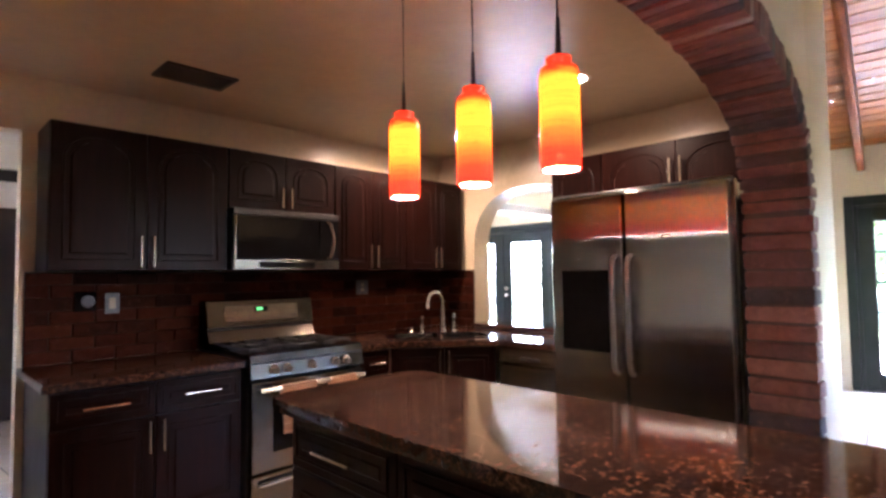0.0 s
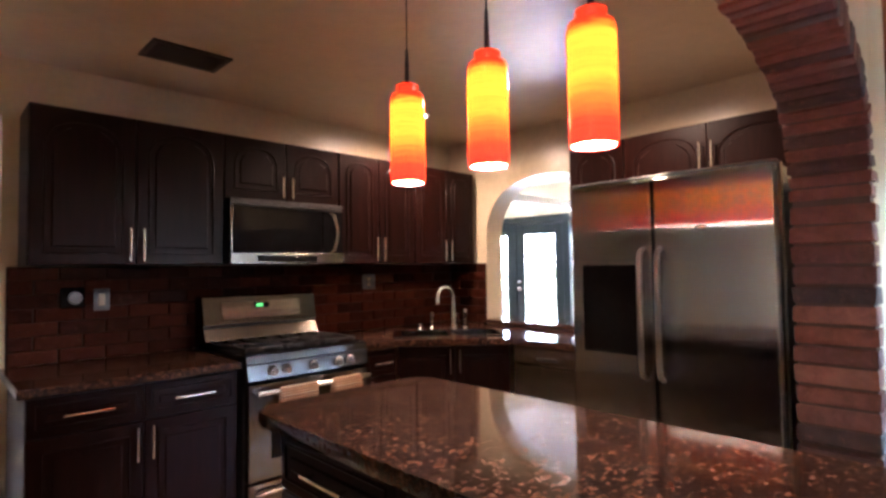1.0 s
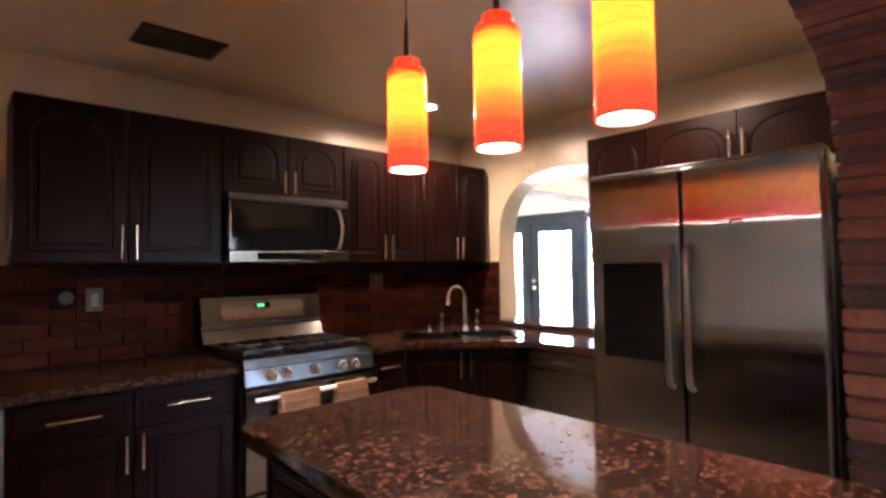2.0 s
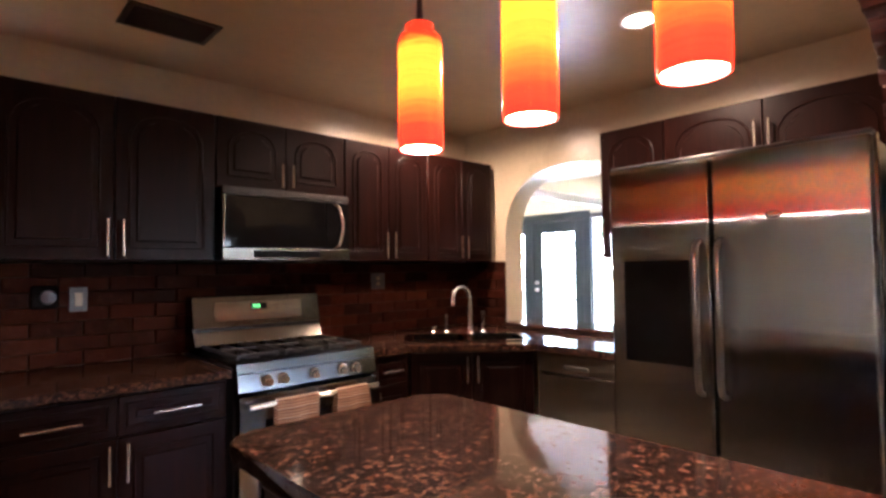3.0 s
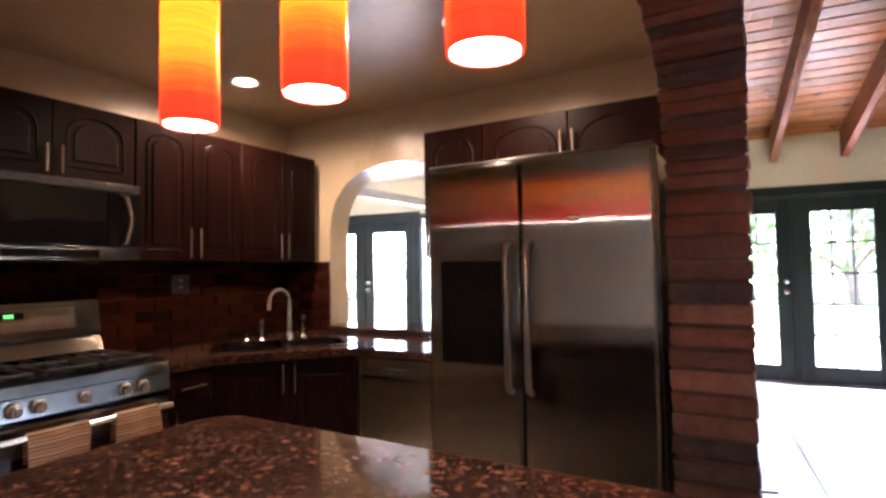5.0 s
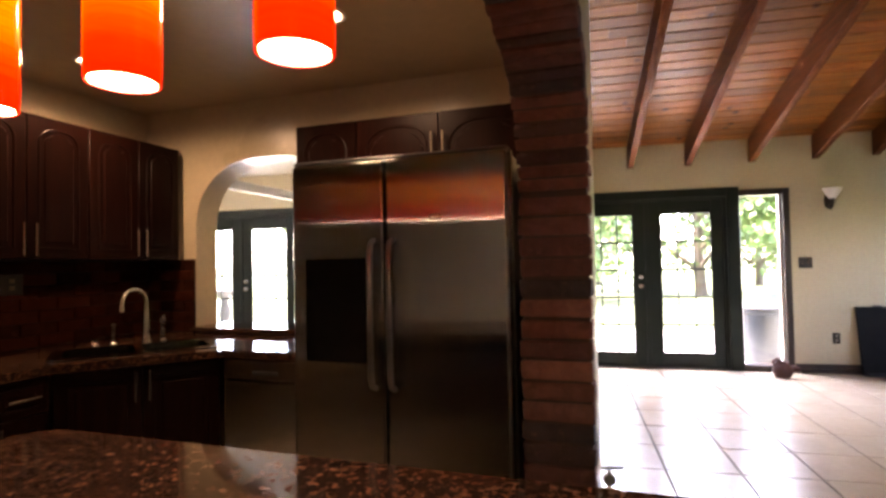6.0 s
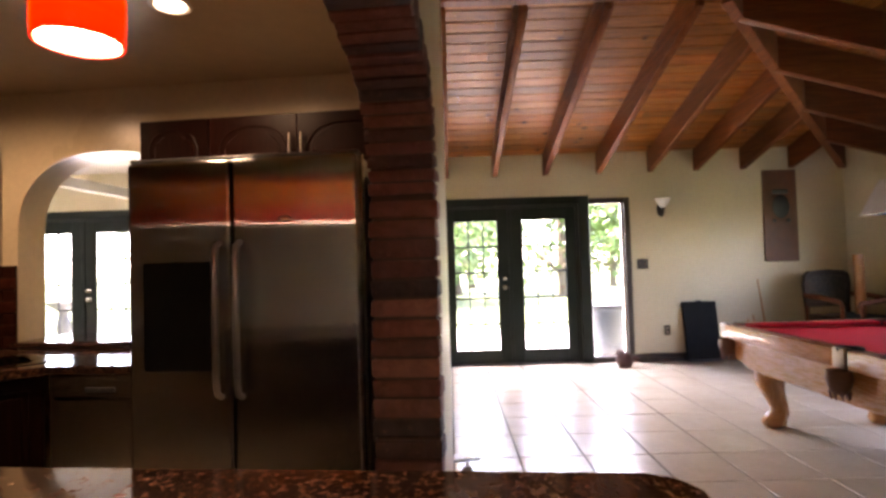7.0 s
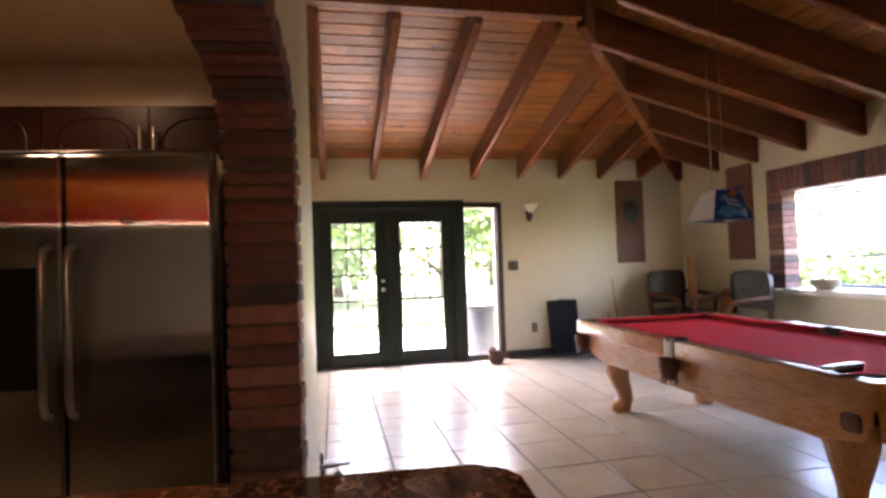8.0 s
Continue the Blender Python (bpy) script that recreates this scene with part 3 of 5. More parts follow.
def french_door(name, v_hinge, side, label):
    """A glazed leaf that reaches from its hinge towards side (+1 north, -1 south)."""
    w, h = 0.88, 2.03
    th = thing(name, LM @ pose(0.045, v_hinge, 0), label, "door", "french doors", "structure")
    s = side
    y = sorted((0.004 * s, (w - 0.004) * s))
    p0, p1 = sorted((0.155 * s, 0.725 * s))
    bm = B()
    box(bm, 0, 0.045, y[0], p0, 0.02, h, 0.004)
    box(bm, 0, 0.045, p1, y[1], 0.02, h, 0.004)
    box(bm, 0, 0.045, p0, p1, 0.02, 0.19, 0.004)
    box(bm, 0, 0.045, p0, p1, 1.85, h, 0.004)
    for e in ((p0, p0 + 0.014), (p1 - 0.014, p1)):
        box(bm, -0.006, 0.012, e[0], e[1], 0.19, 1.85, 0.003)
    part("leaf", bm, M["doorpaint"], th)
    for k in range(1, 3):
        c = p0 + (p1 - p0) * k / 3
        part("muntin", box(B(), 0.008, 0.03, c - 0.008, c + 0.008, 0.19, 1.85, 0.002), M["doorpaint"], th)
    for k in range(1, 5):
        c = 0.19 + 1.66 * k / 5
        part("muntin", box(B(), 0.006, 0.032, p0, p1, c - 0.012, c + 0.012, 0.002), M["doorpaint"], th)
    for i in range(3):
        for k in range(5):
            a, b = p0 + (p1 - p0) * i / 3, p0 + (p1 - p0) * (i + 1) / 3
            g = part("pane", box(B(), 0.017, 0.021, a, b, 0.19 + 1.66 * k / 5, 0.19 + 1.66 * (k + 1) / 5), M["glass"], th)
            g.visible_shadow = False
    return th


def door_pair(v_mid, v0, v1, tag, knob_side):
    fr = thing(tag, LM, "dark green painted frame round french doors", "door frame", "", "structure")
    part("jamb", box(B(), -0.012, 0.152, v0, v_mid - 0.885, 0, 2.14, 0.006), M["doorpaint"], fr)
    part("jamb", box(B(), -0.012, 0.152, v_mid + 0.885, v1, 0, 2.14, 0.006), M["doorpaint"], fr)
    part("head", box(B(), -0.010, 0.150, v_mid - 0.885, v_mid + 0.885, 2.035, 2.14, 0.006), M["doorpaint"], fr)
    part("threshold", box(B(), -0.02, 0.15, v_mid - 0.885, v_mid + 0.885, 0, 0.018, 0.005), M["darktrim"], fr)
    part("stop", box(B(), 0.020, 0.044, v_mid - 0.886, v_mid - 0.850, 0.018, 2.036, 0.003), M["doorpaint"], fr)
    part("stop", box(B(), 0.020, 0.044, v_mid + 0.850, v_mid + 0.886, 0.018, 2.036, 0.003), M["doorpaint"], fr)
    part("stop", box(B(), 0.020, 0.044, v_mid - 0.850, v_mid + 0.850, 2.010, 2.036, 0.003), M["doorpaint"], fr)
    part("astragal", box(B(), 0.028, 0.044, v_mid - 0.024, v_mid + 0.024, 0.018, 2.010, 0.004), M["doorpaint"], fr)
    part("sweep", box(B(), 0.030, 0.044, v_mid - 0.850, v_mid + 0.850, 0.018, 0.040, 0.003), M["doorpaint"], fr)
    a = french_door(tag + "_leaf", v_mid + 0.88, -1, "dark green french door leaf with fifteen small panes")
    b = french_door(tag + "_leaf", v_mid - 0.88, 1, "dark green french door leaf with fifteen small panes")
    for z, r in ((0.99, 0.028), (1.10, 0.024)):
        bm = lathe(B(), [(0, 0), (r * 1.1, 0), (r * 1.1, 0.008), (r * 0.4, 0.012), (r * 0.4, 0.03), (r * 0.9, 0.042), (r, 0.055), (r * 0.6, 0.066), (0, 0.068)], 14)
        o = part("door_knob", bm, M["chrome"], a if knob_side < 0 else b, "small metal knob")
        o.matrix_basis = pose(0.0, (-0.88 + 0.075) if knob_side < 0 else (0.88 - 0.075), z, 0, -90, 0)
    return fr


door_pair(0.53, D1[0], D1[1], "door_1", -1)
door_pair(6.09, D2[0], D2[1], "door_2", 1)


def side_light(name, v0, v1):
    sl = thing(name, LM, "tall clear side light in a dark frame", "window", "", "structure")
    part("frame", box(B(), -0.012, 0.152, v0, v0 + 0.07, 0, 2.10, 0.005), M["darktrim"], sl)
    part("frame", box(B(), -0.012, 0.152, v0 + 0.07, v1, 2.03, 2.10, 0.005), M["darktrim"], sl)
    part("sill", box(B(), -0.02, 0.152, v0 + 0.07, v1, 0, 0.07, 0.005), M["darktrim"], sl)
    part("stop", box(B(), 0.05, 0.09, v0 + 0.07, v0 + 0.10, 0.07, 2.03, 0.003), M["white"], sl)
    part("stop", box(B(), 0.05, 0.09, v1 - 0.022, v1, 0.07, 2.03, 0.003), M["white"], sl)
    g = part("pane", box(B(), 0.07, 0.075, v0 + 0.10, v1 - 0.022, 0.07, 2.03), M["glass"], sl)
    g.visible_shadow = False


side_light("window_1", *SL)
side_light("window_3", *SL2)

# south window with its brick surround
sw = thing("window_2", LM, "wide bright window with white sash in a brick surround", "window", "", "structure")
# it stands out from the wall like a small greenhouse: upright front, sloping glass roof
GY, GZ = SV - 0.46, 1.70
for a, b, c, d in ((WU0, WU0 + 0.035, WZ0 + 0.03, GZ), (WU1 - 0.035, WU1, WZ0 + 0.03, GZ), (WU0 + 0.035, WU1 - 0.035, GZ - 0.03, GZ), (WU0 + 0.035, WU1 - 0.035, WZ0 + 0.03, WZ0 + 0.065), (WU0 + 0.035, WU1 - 0.035, 1.215, 1.245)):
    part("sash", box(B(), a, b, GY, GY + 0.03, c, d, 0.004), M["greyplate"] if d - c < 0.04 else M["white"], sw)
for u in (WU0 + 0.018, WU1 - 0.018):
    part("roof_bar", tube(B(), [(u, SV - 0.15, WZ1 - 0.02), (u, GY + 0.015, GZ - 0.01)], 0.022, 6), M["greyplate"], sw)
part("head_bar", box(B(), WU0, WU1, SV - 0.15, SV - 0.12, WZ1 - 0.035, WZ1, 0.004), M["white"], sw)
part("sill", box(B(), WU0 - 0.02, WU1 + 0.02, GY - 0.01, SV + 0.10, WZ0 - 0.03, WZ0 + 0.03, 0.006), M["white"], sw)
panes = [part("pane", box(B(), WU0 + 0.035, WU1 - 0.035, GY + 0.012, GY + 0.017, WZ0 + 0.06, GZ - 0.03), M["glass"], sw)]
panes.append(part("pane", prism(B(), [(SV - 0.15, WZ1 - 0.03), (GY + 0.03, GZ - 0.015), (GY + 0.03, GZ - 0.020), (SV - 0.15, WZ1 - 0.035)], "x", WU0 + 0.035, WU1 - 0.035), M["glass"], sw))
for u in (WU0 + 0.01, WU1 - 0.015):
    panes.append(part("pane", prism(B(), [(SV - 0.15, WZ0 + 0.03), (SV - 0.15, WZ1 - 0.04), (GY + 0.03, GZ - 0.02), (GY + 0.03, WZ0 + 0.03)], "x", u, u + 0.005), M["glass"], sw))
for g in panes:
    g.visible_shadow = False

# baseboards
bm = box(B(), -0.018, 0.0, SV, SL[0] - 0.003, 0, 0.10, 0.004)
solo("baseboard", bm, M["darktrim"], LM, "dark wooden baseboard", "baseboard", kind="structure")
bm = box(B(), -11.2, -0.02, SV, SV + 0.018, 0, 0.10, 0.004)
solo("baseboard", bm, M["darktrim"], LM, "dark wooden baseboard", "baseboard", kind="structure")

# floors: grout bed and the plain far tiles; the near tiles come last
bm = box(B(), -12, 0.15, -5.5, 9.5, -0.12, -0.004)
solo("floor", bm, M["grout"], LM, "grey grout bed of the tiled floor", "floor", kind="structure")
TU, TV, T0U, T0V = 0.464, 0.433, -2.81, 0.022
tiles_near, tiles_far = [], []
for i in range(-20, 7):
    for j in range(-9, 19):
        u0, v0 = T0U + i * TU, T0V + j * TV
        u1, v1 = min(u0 + TU, 0.0), min(v0 + TV, 9.0)
        if u0 >= -0.02 or v1 < SV:
            continue
        near = u0 > -4.9 and v1 < 1.75
        (tiles_near if near else tiles_far).append((u0, u1, max(v0, SV), v1))
bm = B()
for (u0, u1, v0, v1) in tiles_far:
    box(bm, u0 + 0.005, u1 - 0.005, v0 + 0.005, v1 - 0.005, -0.01, 0.0)
solo("floor_tiles", bm, M["tile"], LM, "beige ceramic floor tiles", "tiles", kind="stuff")

# ---- outdoors ----
bm = B()
bmesh.ops.create_grid(bm, x_segments=2, y_segments=2, size=900, matrix=pose(0, 0, -0.14))
solo("ground", bm, M["grass"], I4, "sunlit lawn round the house", "ground", kind="structure")
bm = box(B(), 0.155, 4.2, -4.5, 8.0, -0.13, -0.05)
solo("pavement", bm, M["paving"], LM, "pale concrete patio by the doors", "patio", kind="structure")

# ---- kitchen cabinets ----


def arch_outline(w, h, inset, arched, n=14):
    """Outline of a door's panel, its top a shallow arch with shoulders."""
    x0, x1, z0, z1 = inset, w - inset, inset, h - inset
    if not arched:
        return [(x0, z0), (x1, z0), (x1, z1), (x0, z1)]
    rise = min(0.11, (x1 - x0) * 0.34)
    zs = z1 - rise
    pts = [(x0, z0), (x1, z0), (x1, zs)]
    for k in range(1, n):
        a = math.pi * k / n
        pts.append(((x0 + x1) / 2 + (x1 - x0) / 2 * 0.94 * math.cos(a), zs + rise * math.sin(a) ** 0.8))
    pts.append((x0, zs))
    return pts


def bar_handle(bm, p, length, vertical=True, r=0.006, out=0.032):
    x, y, z = p
    if vertical:
        a, b = (x, y - out, z), (x, y - out, z + length)
        posts = [(x, z + 0.02), (x, z + length - 0.02)]
    else:
        a, b = (x, y - out, z), (x + length, y - out, z)
        posts = [(x + 0.02, z), (x + length - 0.02, z)]
    tube(bm, [a, b], r, 10)
    for px, pz in posts:
        tube(bm, [(px, y, pz), (px, y - out, pz)], r * 0.8, 8)
    return bm


def cab_door(parent, x, z, w, h, y, arched=True, handle=None, name="door", hl=0.155):
    """A raised-panel front; y is its face towards -y. handle: 'l', 'r' or 'h', with u(p) or d(own)."""
    bm = box(B(), x + 0.002, x + w - 0.002, y, y + 0.02, z + 0.002, z + h - 0.002, 0.003)
    inset = 0.062 if h > 0.25 else 0.036
    inset = min(inset, w * 0.24)
    out = arch_outline(w, h, inset, arched)
    ring = [(x + p[0], y - 0.001, z + p[1]) for p in out]
    tube(bm, ring + ring[:1], 0.0055, 6, cap=False)
    inn = arch_outline(w, h, inset + 0.028, arched)
    prism(bm, [(x + p[0], z + p[1]) for p in inn], "y", y - 0.006, y + 0.004, 0.005)
    d = part(name, bm, M["cab"], parent)
    if handle:
        hb = B()
        if handle[0] == 'h':
            L = min(0.19, w * 0.55)
            bar_handle(hb, (x + (w - L) / 2, y, z + h / 2), L, False)
        else:
            hx = x + 0.032 if handle[0] == 'l' else x + w - 0.032
            hz = z + 0.02 if handle[1] == 'd' else z + h - 0.02 - hl
            bar_handle(hb, (hx, y, hz), hl, True)
        part("handle", hb, M["chrome"], d, "brushed nickel bar handle")
    return d


def carcass(parent, x0, x1, y0, y1, z0, z1, kick=False):
    bm = B()
    if kick:
        box(bm, x0, x1, y0, y1, z0 + 0.10, z1, 0.002)
        box(bm, x0 + 0.002, x1 - 0.002, y0 + 0.06, y1, z0, z0 + 0.10)
    else:
        box(bm, x0, x1, y0, y1, z0, z1, 0.002)
    return part("body", bm, M["cab"], parent)


def upper(x0, x1, z0, z1, split, label, m=None, yf=3.45, yb=3.797, arched=True, sides="rl", grip=0.0):
    c = thing("wall_cabinet", m or I4, label, "cabinet", "kitchen wall cabinets")
    carcass(c, x0, x1, yf + 0.022, yb, z0, z1)
    edges = [x0] + split + [x1]
    for k, (a, b) in enumerate(zip(edges, edges[1:])):
        cab_door(c, a, z0, b - a, z1 - z0, yf, arched, (sides[k % 2]) + 'd', hl=grip or (0.17 if z1 - z0 > 0.5 else 0.13))
    return c


CT = 0.862       # worktop height along the walls
DARK = "dark espresso wooden wall cabinet with arched panel doors"
upper(0.57, 1.478, 1.37, 2.14, [1.022], DARK)
upper(1.482, 2.262, 1.765, 2.14, [1.872], "short dark espresso wall cabinet above the microwave")
upper(2.266, 2.948, 1.37, 2.14, [2.605], DARK)
upper(2.952, 3.62, 1.37, 2.14, [3.29], DARK + " near the corner")
# turned so that local x runs south along the east wall
ME = pose(3.40, 2.35, 0, 0, 0, -90)
upper(0.0, 0.398, 1.37, 2.14, [], "narrow dark wall cabinet beside the refrigerator", ME, 0.0, 0.277, sides="l")
upper(0.402, 1.44, 1.765, 2.14, [0.90], "short dark wall cabinet above the refrigerator", ME, 0.0, 0.277, grip=0.24)


def base_unit(x0, x1, label, m=None, yf=3.11, yb=3.79, cols=2, drawers=True):
    c = thing("base_cabinet", m or I4, label, "cabinet", "kitchen base cabinets")
    carcass(c, x0, x1, yf + 0.022, yb, 0, CT - 0.042, True)
    w = (x1 - x0) / cols
    for k in range(cols):
        a = x0 + k * w
        top = CT - 0.05
        if drawers:
            cab_door(c, a, top - 0.165, w, 0.165, yf, False, 'h', "drawer")
            top -= 0.168
        side = 'r' if (k == 0 and cols > 1) else 'l'
        cab_door(c, a, 0.105, w, top - 0.105, yf, False, side + 'u')
    return c


base_unit(0.535, 1.415, "dark espresso base cabinet with two drawers over two doors")
base_unit(2.225, 2.485, "narrow dark base cabinet with drawer and door beside the range", cols=1)
# corner sink base, set at an angle
p, q = Vector((2.49, 3.11)), Vector((3.08, 2.63))
ang = math.degrees(math.atan2(q.y - p.y, q.x - p.x))
base_unit(0.004, (q - p).length - 0.004, "dark corner sink base cabinet with two doors", pose(p.x, p.y, 0, 0, 0, ang), 0.0, 0.62, 2, False)

# worktops
bm = prism(B(), [(0.50, 3.796), (0.50, 3.075), (1.422, 3.075), (1.422, 3.796)], "z", CT - 0.04, CT, 0.006)
solo("worktop", bm, M["granite"], I4, "dark brown polished granite worktop", "worktop")
d = (q - p).normalized()
nrm = Vector((d.y, -d.x))
cen = (p + q) / 2 - nrm * 0.30
SINK = pose(cen.x, cen.y, CT, 0, 0, ang)


def rounded(w, h, r, n=4):
    pts = []
    for cx, cy, a0 in ((w / 2 - r, h / 2 - r, 0), (-w / 2 + r, h / 2 - r, 90), (-w / 2 + r, -h / 2 + r, 180), (w / 2 - r, -h / 2 + r, 270)):
        for k in range(n + 1):
            a = radians(a0 + 90 * k / n)
            pts.append((cx + r * math.cos(a), cy + r * math.sin(a)))
    return pts


def to_world(m, pts):
    return [tuple((m @ Vector((a, b, 0)))[:2]) for a, b in pts]


hole = to_world(SINK, rounded(0.76, 0.40, 0.06))
a = p + nrm * 0.035
b = q + nrm * 0.035
bm = holed(B(), [(2.208, 3.796), (2.208, 3.075), (a.x, 3.075), (3.045, b.y - 0.02), (3.045, 1.83), (EW - 0.004, 1.83), (EW - 0.004, 3.796)], [hole], CT - 0.04, CT)
solo("worktop", bm, M["granite"], I4, "dark brown polished granite corner worktop with sink cut-out", "worktop")
bm = prism(B(), [(EW - 0.07, PY0 + 0.005), (EW + 0.34, PY0 + 0.005), (EW + 0.34, PY1 - 0.005), (EW - 0.07, PY1 - 0.005)], "z", PZ0, PZ0 + 0.03, 0.006)
solo("window_sill", bm, M["granite"], I4, "polished dark granite ledge in the pass-through", "ledge")

# sink
sink = thing("kitchen_sink", SINK, "stainless steel double bowl corner sink", "sink")
bm = B()
holed(bm, rounded(0.82, 0.46, 0.07), [[(x - 0.185, y) for x, y in rounded(0.33, 0.36, 0.05)], [(x + 0.185, y) for x, y in rounded(0.33, 0.36, 0.05)]], 0.001, 0.006)
part("rim", bm, M["steel2"], sink)
for s in (-1, 1):
    bm = B()
    rings = []
    for sc, z in ((1.0, 0.003), (0.97, -0.10), (0.86, -0.17), (0.3, -0.175)):
        rings.append([bm.verts.new((x * sc + s * 0.185, y * sc, z)) for x, y in rounded(0.33, 0.36, 0.05)])
    for r0, r1 in zip(rings, rings[1:]):
        for k in range(len(r0)):
            bm.faces.new((r0[k], r0[(k + 1) % len(r0)], r1[(k + 1) % len(r0)], r1[k]))
    bm.faces.new(rings[-1])
    part("bowl", bm, M["steel2"], sink)

# faucet with its lever, sprayer and soap pump
MF = SINK @ pose(0.05, 0.265, 0.0, 0, 0, -50)
fa = thing("faucet", MF, "brushed nickel gooseneck kitchen faucet", "faucet")
arc = [(0, 0, 0.0), (0, 0, 0.20)] + [(0, -0.085 + 0.085 * math.cos(t), 0.24 + 0.085 * math.sin(t)) for t in [math.pi * k / 12 for k in range(13)]] + [(0, -0.172, 0.20)]
part("spout", tube(B(), arc, [0.022, 0.015] + [0.0125] * 12 + [0.015, 0.017], 14), M["chrome"], fa)
part("base", lathe(B(), [(0, 0), (0.032, 0), (0.032, 0.006), (0.024, 0.018), (0.022, 0.05), (0, 0.05)], 18), M["chrome"], fa)
for nm, x, h, lab, cat in (("soap_dispenser", -0.12, 0.13, "slim nickel soap pump beside the sink", "soap pump"), ("side_sprayer", 0.14, 0.15, "nickel side sprayer standing by the faucet", "sprayer"), ("sink_air_gap", -0.21, 0.045, "short nickel cap behind the sink", "air gap")):
    t = thing(nm, SINK @ pose(x, 0.255, 0.0), lab, cat)
    part("base", lathe(B(), [(0, 0), (0.022, 0), (0.022, 0.01), (0.013, 0.02), (0.013, h * 0.55), (0, h * 0.55)], 14), M["chrome"], t)
    part("head", lathe(B(), [(0, h * 0.5), (0.010, h * 0.5), (0.016, h * 0.8), (0.016, h), (0.008, h + 0.006), (0, h + 0.006)], 14), M["chrome"], t)

# ---- range ----
rg = thing("gas_range", pose(1.432, 0, 0), "stainless steel gas range with black cooktop", "range")
RW, RF = 0.762, 3.03
bm = box(B(), 0, RW, RF + 0.05, 3.78, 0.02, 0.865, 0.003)
part("body", bm, M["black"], rg)
bm = B()
box(bm, 0.0, RW, RF + 0.02, 3.72, 0.865, 0.885, 0.004)
part("cooktop", bm, M["blackglass"], rg)
bm = B()
prism(bm, [(RF + 0.06, 0.745), (RF + 0.02, 0.745), (RF - 0.004, 0.76), (RF + 0.018, 0.885), (RF + 0.05, 0.897), (RF + 0.07, 0.897)], "x", 0.0, RW, 0.004)
part("control_panel", bm, M["steel2"], rg)
part("panel_seam", box(B(), 0.002, RW - 0.002, RF + 0.004, RF + 0.03, 0.839, 0.844), M["black"], rg)
for x in (0.135, 0.215, 0.38, 0.545, 0.625):
    bm = lathe(B(), [(0, 0), (0.027, 0), (0.027, 0.012), (0.021, 0.018), (0.019, 0.036), (0, 0.037)], 18)
    box(bm, -0.005, 0.005, -0.02, 0.02, 0.03, 0.044, 0.002)
    k = part("knob", bm, M["chrome"], rg, "chrome burner knob")
    k.matrix_basis = pose(x, RF + 0.001, 0.803, 100, 0, 0)
for gx in (0.03, 0.275, 0.52):
    bm = B()
    w = 0.21
    for yy in (RF + 0.09, 3.36, 3.64):
        box(bm, gx, gx + w, yy, yy + 0.014, 0.905, 0.919, 0.003)
    for xx in (gx, gx + w / 2 - 0.006, gx + w - 0.013):
        box(bm, xx, xx + 0.013, RF + 0.09, 3.654, 0.903, 0.917, 0.003)
    for xx in (gx + 0.002, gx + w - 0.014):
        for yy in (RF + 0.092, 3.64):
            box(bm, xx, xx + 0.012, yy, yy + 0.012, 0.885, 0.905)
    part("grate", bm, M["iron"], rg)
for bx in (0.135, 0.38, 0.625):
    for by in (3.24, 3.52):
        part("burner", lathe(B(), [(0, 0.884), (0.05, 0.884), (0.05, 0.892), (0.036, 0.894), (0.036, 0.902), (0, 0.903)], 16, (bx, by, 0)), M["iron"], rg)
bm = prism(B(), [(3.62, 0.885), (3.60, 0.91), (3.64, 0.985), (3.66, 0.985), (3.66, 0.998), (3.63, 1.005), (3.665, 1.17), (3.69, 1.178), (3.78, 1.178), (3.78, 0.885)], "x", 0.0, RW, 0.003)
part("backguard", bm, M["steel2"], rg)
part("backguard_gap", box(B(), 0.006, RW - 0.006, 3.632, 3.70, 0.988, 1.002), M["black"], rg)
MG = pose(0, 3.6475, 1.09, -12, 0, 0)
o = part("panel", box(B(), 0.11, 0.64, -0.004, 0.004, -0.06, 0.055, 0.003), M["steel"], rg)
o.matrix_basis = MG
o = part("display", box(B(), 0.32, 0.415, -0.008, 0.0, 0.005, 0.04, 0.002), M["blackglass"], rg)
o.matrix_basis = MG
M["led"] = glow_mat("green_display", (0.15, 1.0, 0.2), 0.03)
bm = B()
for k, x in enumerate((0.335, 0.349, 0.363)):
    box(bm, x, x + 0.008, -0.0095, -0.0075, 0.014, 0.03)
o = part("display_digits", bm, M["led"], rg)
o.matrix_basis = MG
bm = box(B(), 0.006, RW - 0.006, RF - 0.002, RF + 0.05, 0.235, 0.738, 0.008, 2)
od = part("oven_door", bm, M["steel2"], rg, sharp=8)
part("window", box(B(), 0.13, RW - 0.13, RF - 0.006, RF, 0.34, 0.62, 0.004), M["blackglass"], od)
hz, hy = 0.70, RF - 0.055
bm = tube(B(), [(0.03, hy, hz), (RW - 0.03, hy, hz)], 0.013, 14)
for x in (0.045, RW - 0.045):
    box(bm, x - 0.014, x + 0.014, hy, RF, hz - 0.012, hz + 0.012, 0.004)
part("handle", bm, M["chrome"], od)
bm = box(B(), 0.006, RW - 0.006, RF, RF + 0.05, 0.05, 0.225, 0.006)
dr = part("drawer", bm, M["steel2"], rg)
part("handle", tube(B(), [(0.05, RF, 0.17), (0.06, RF - 0.03, 0.18), (RW - 0.06, RF - 0.03, 0.18), (RW - 0.05, RF, 0.17)], 0.009, 10), M["chrome"], dr)


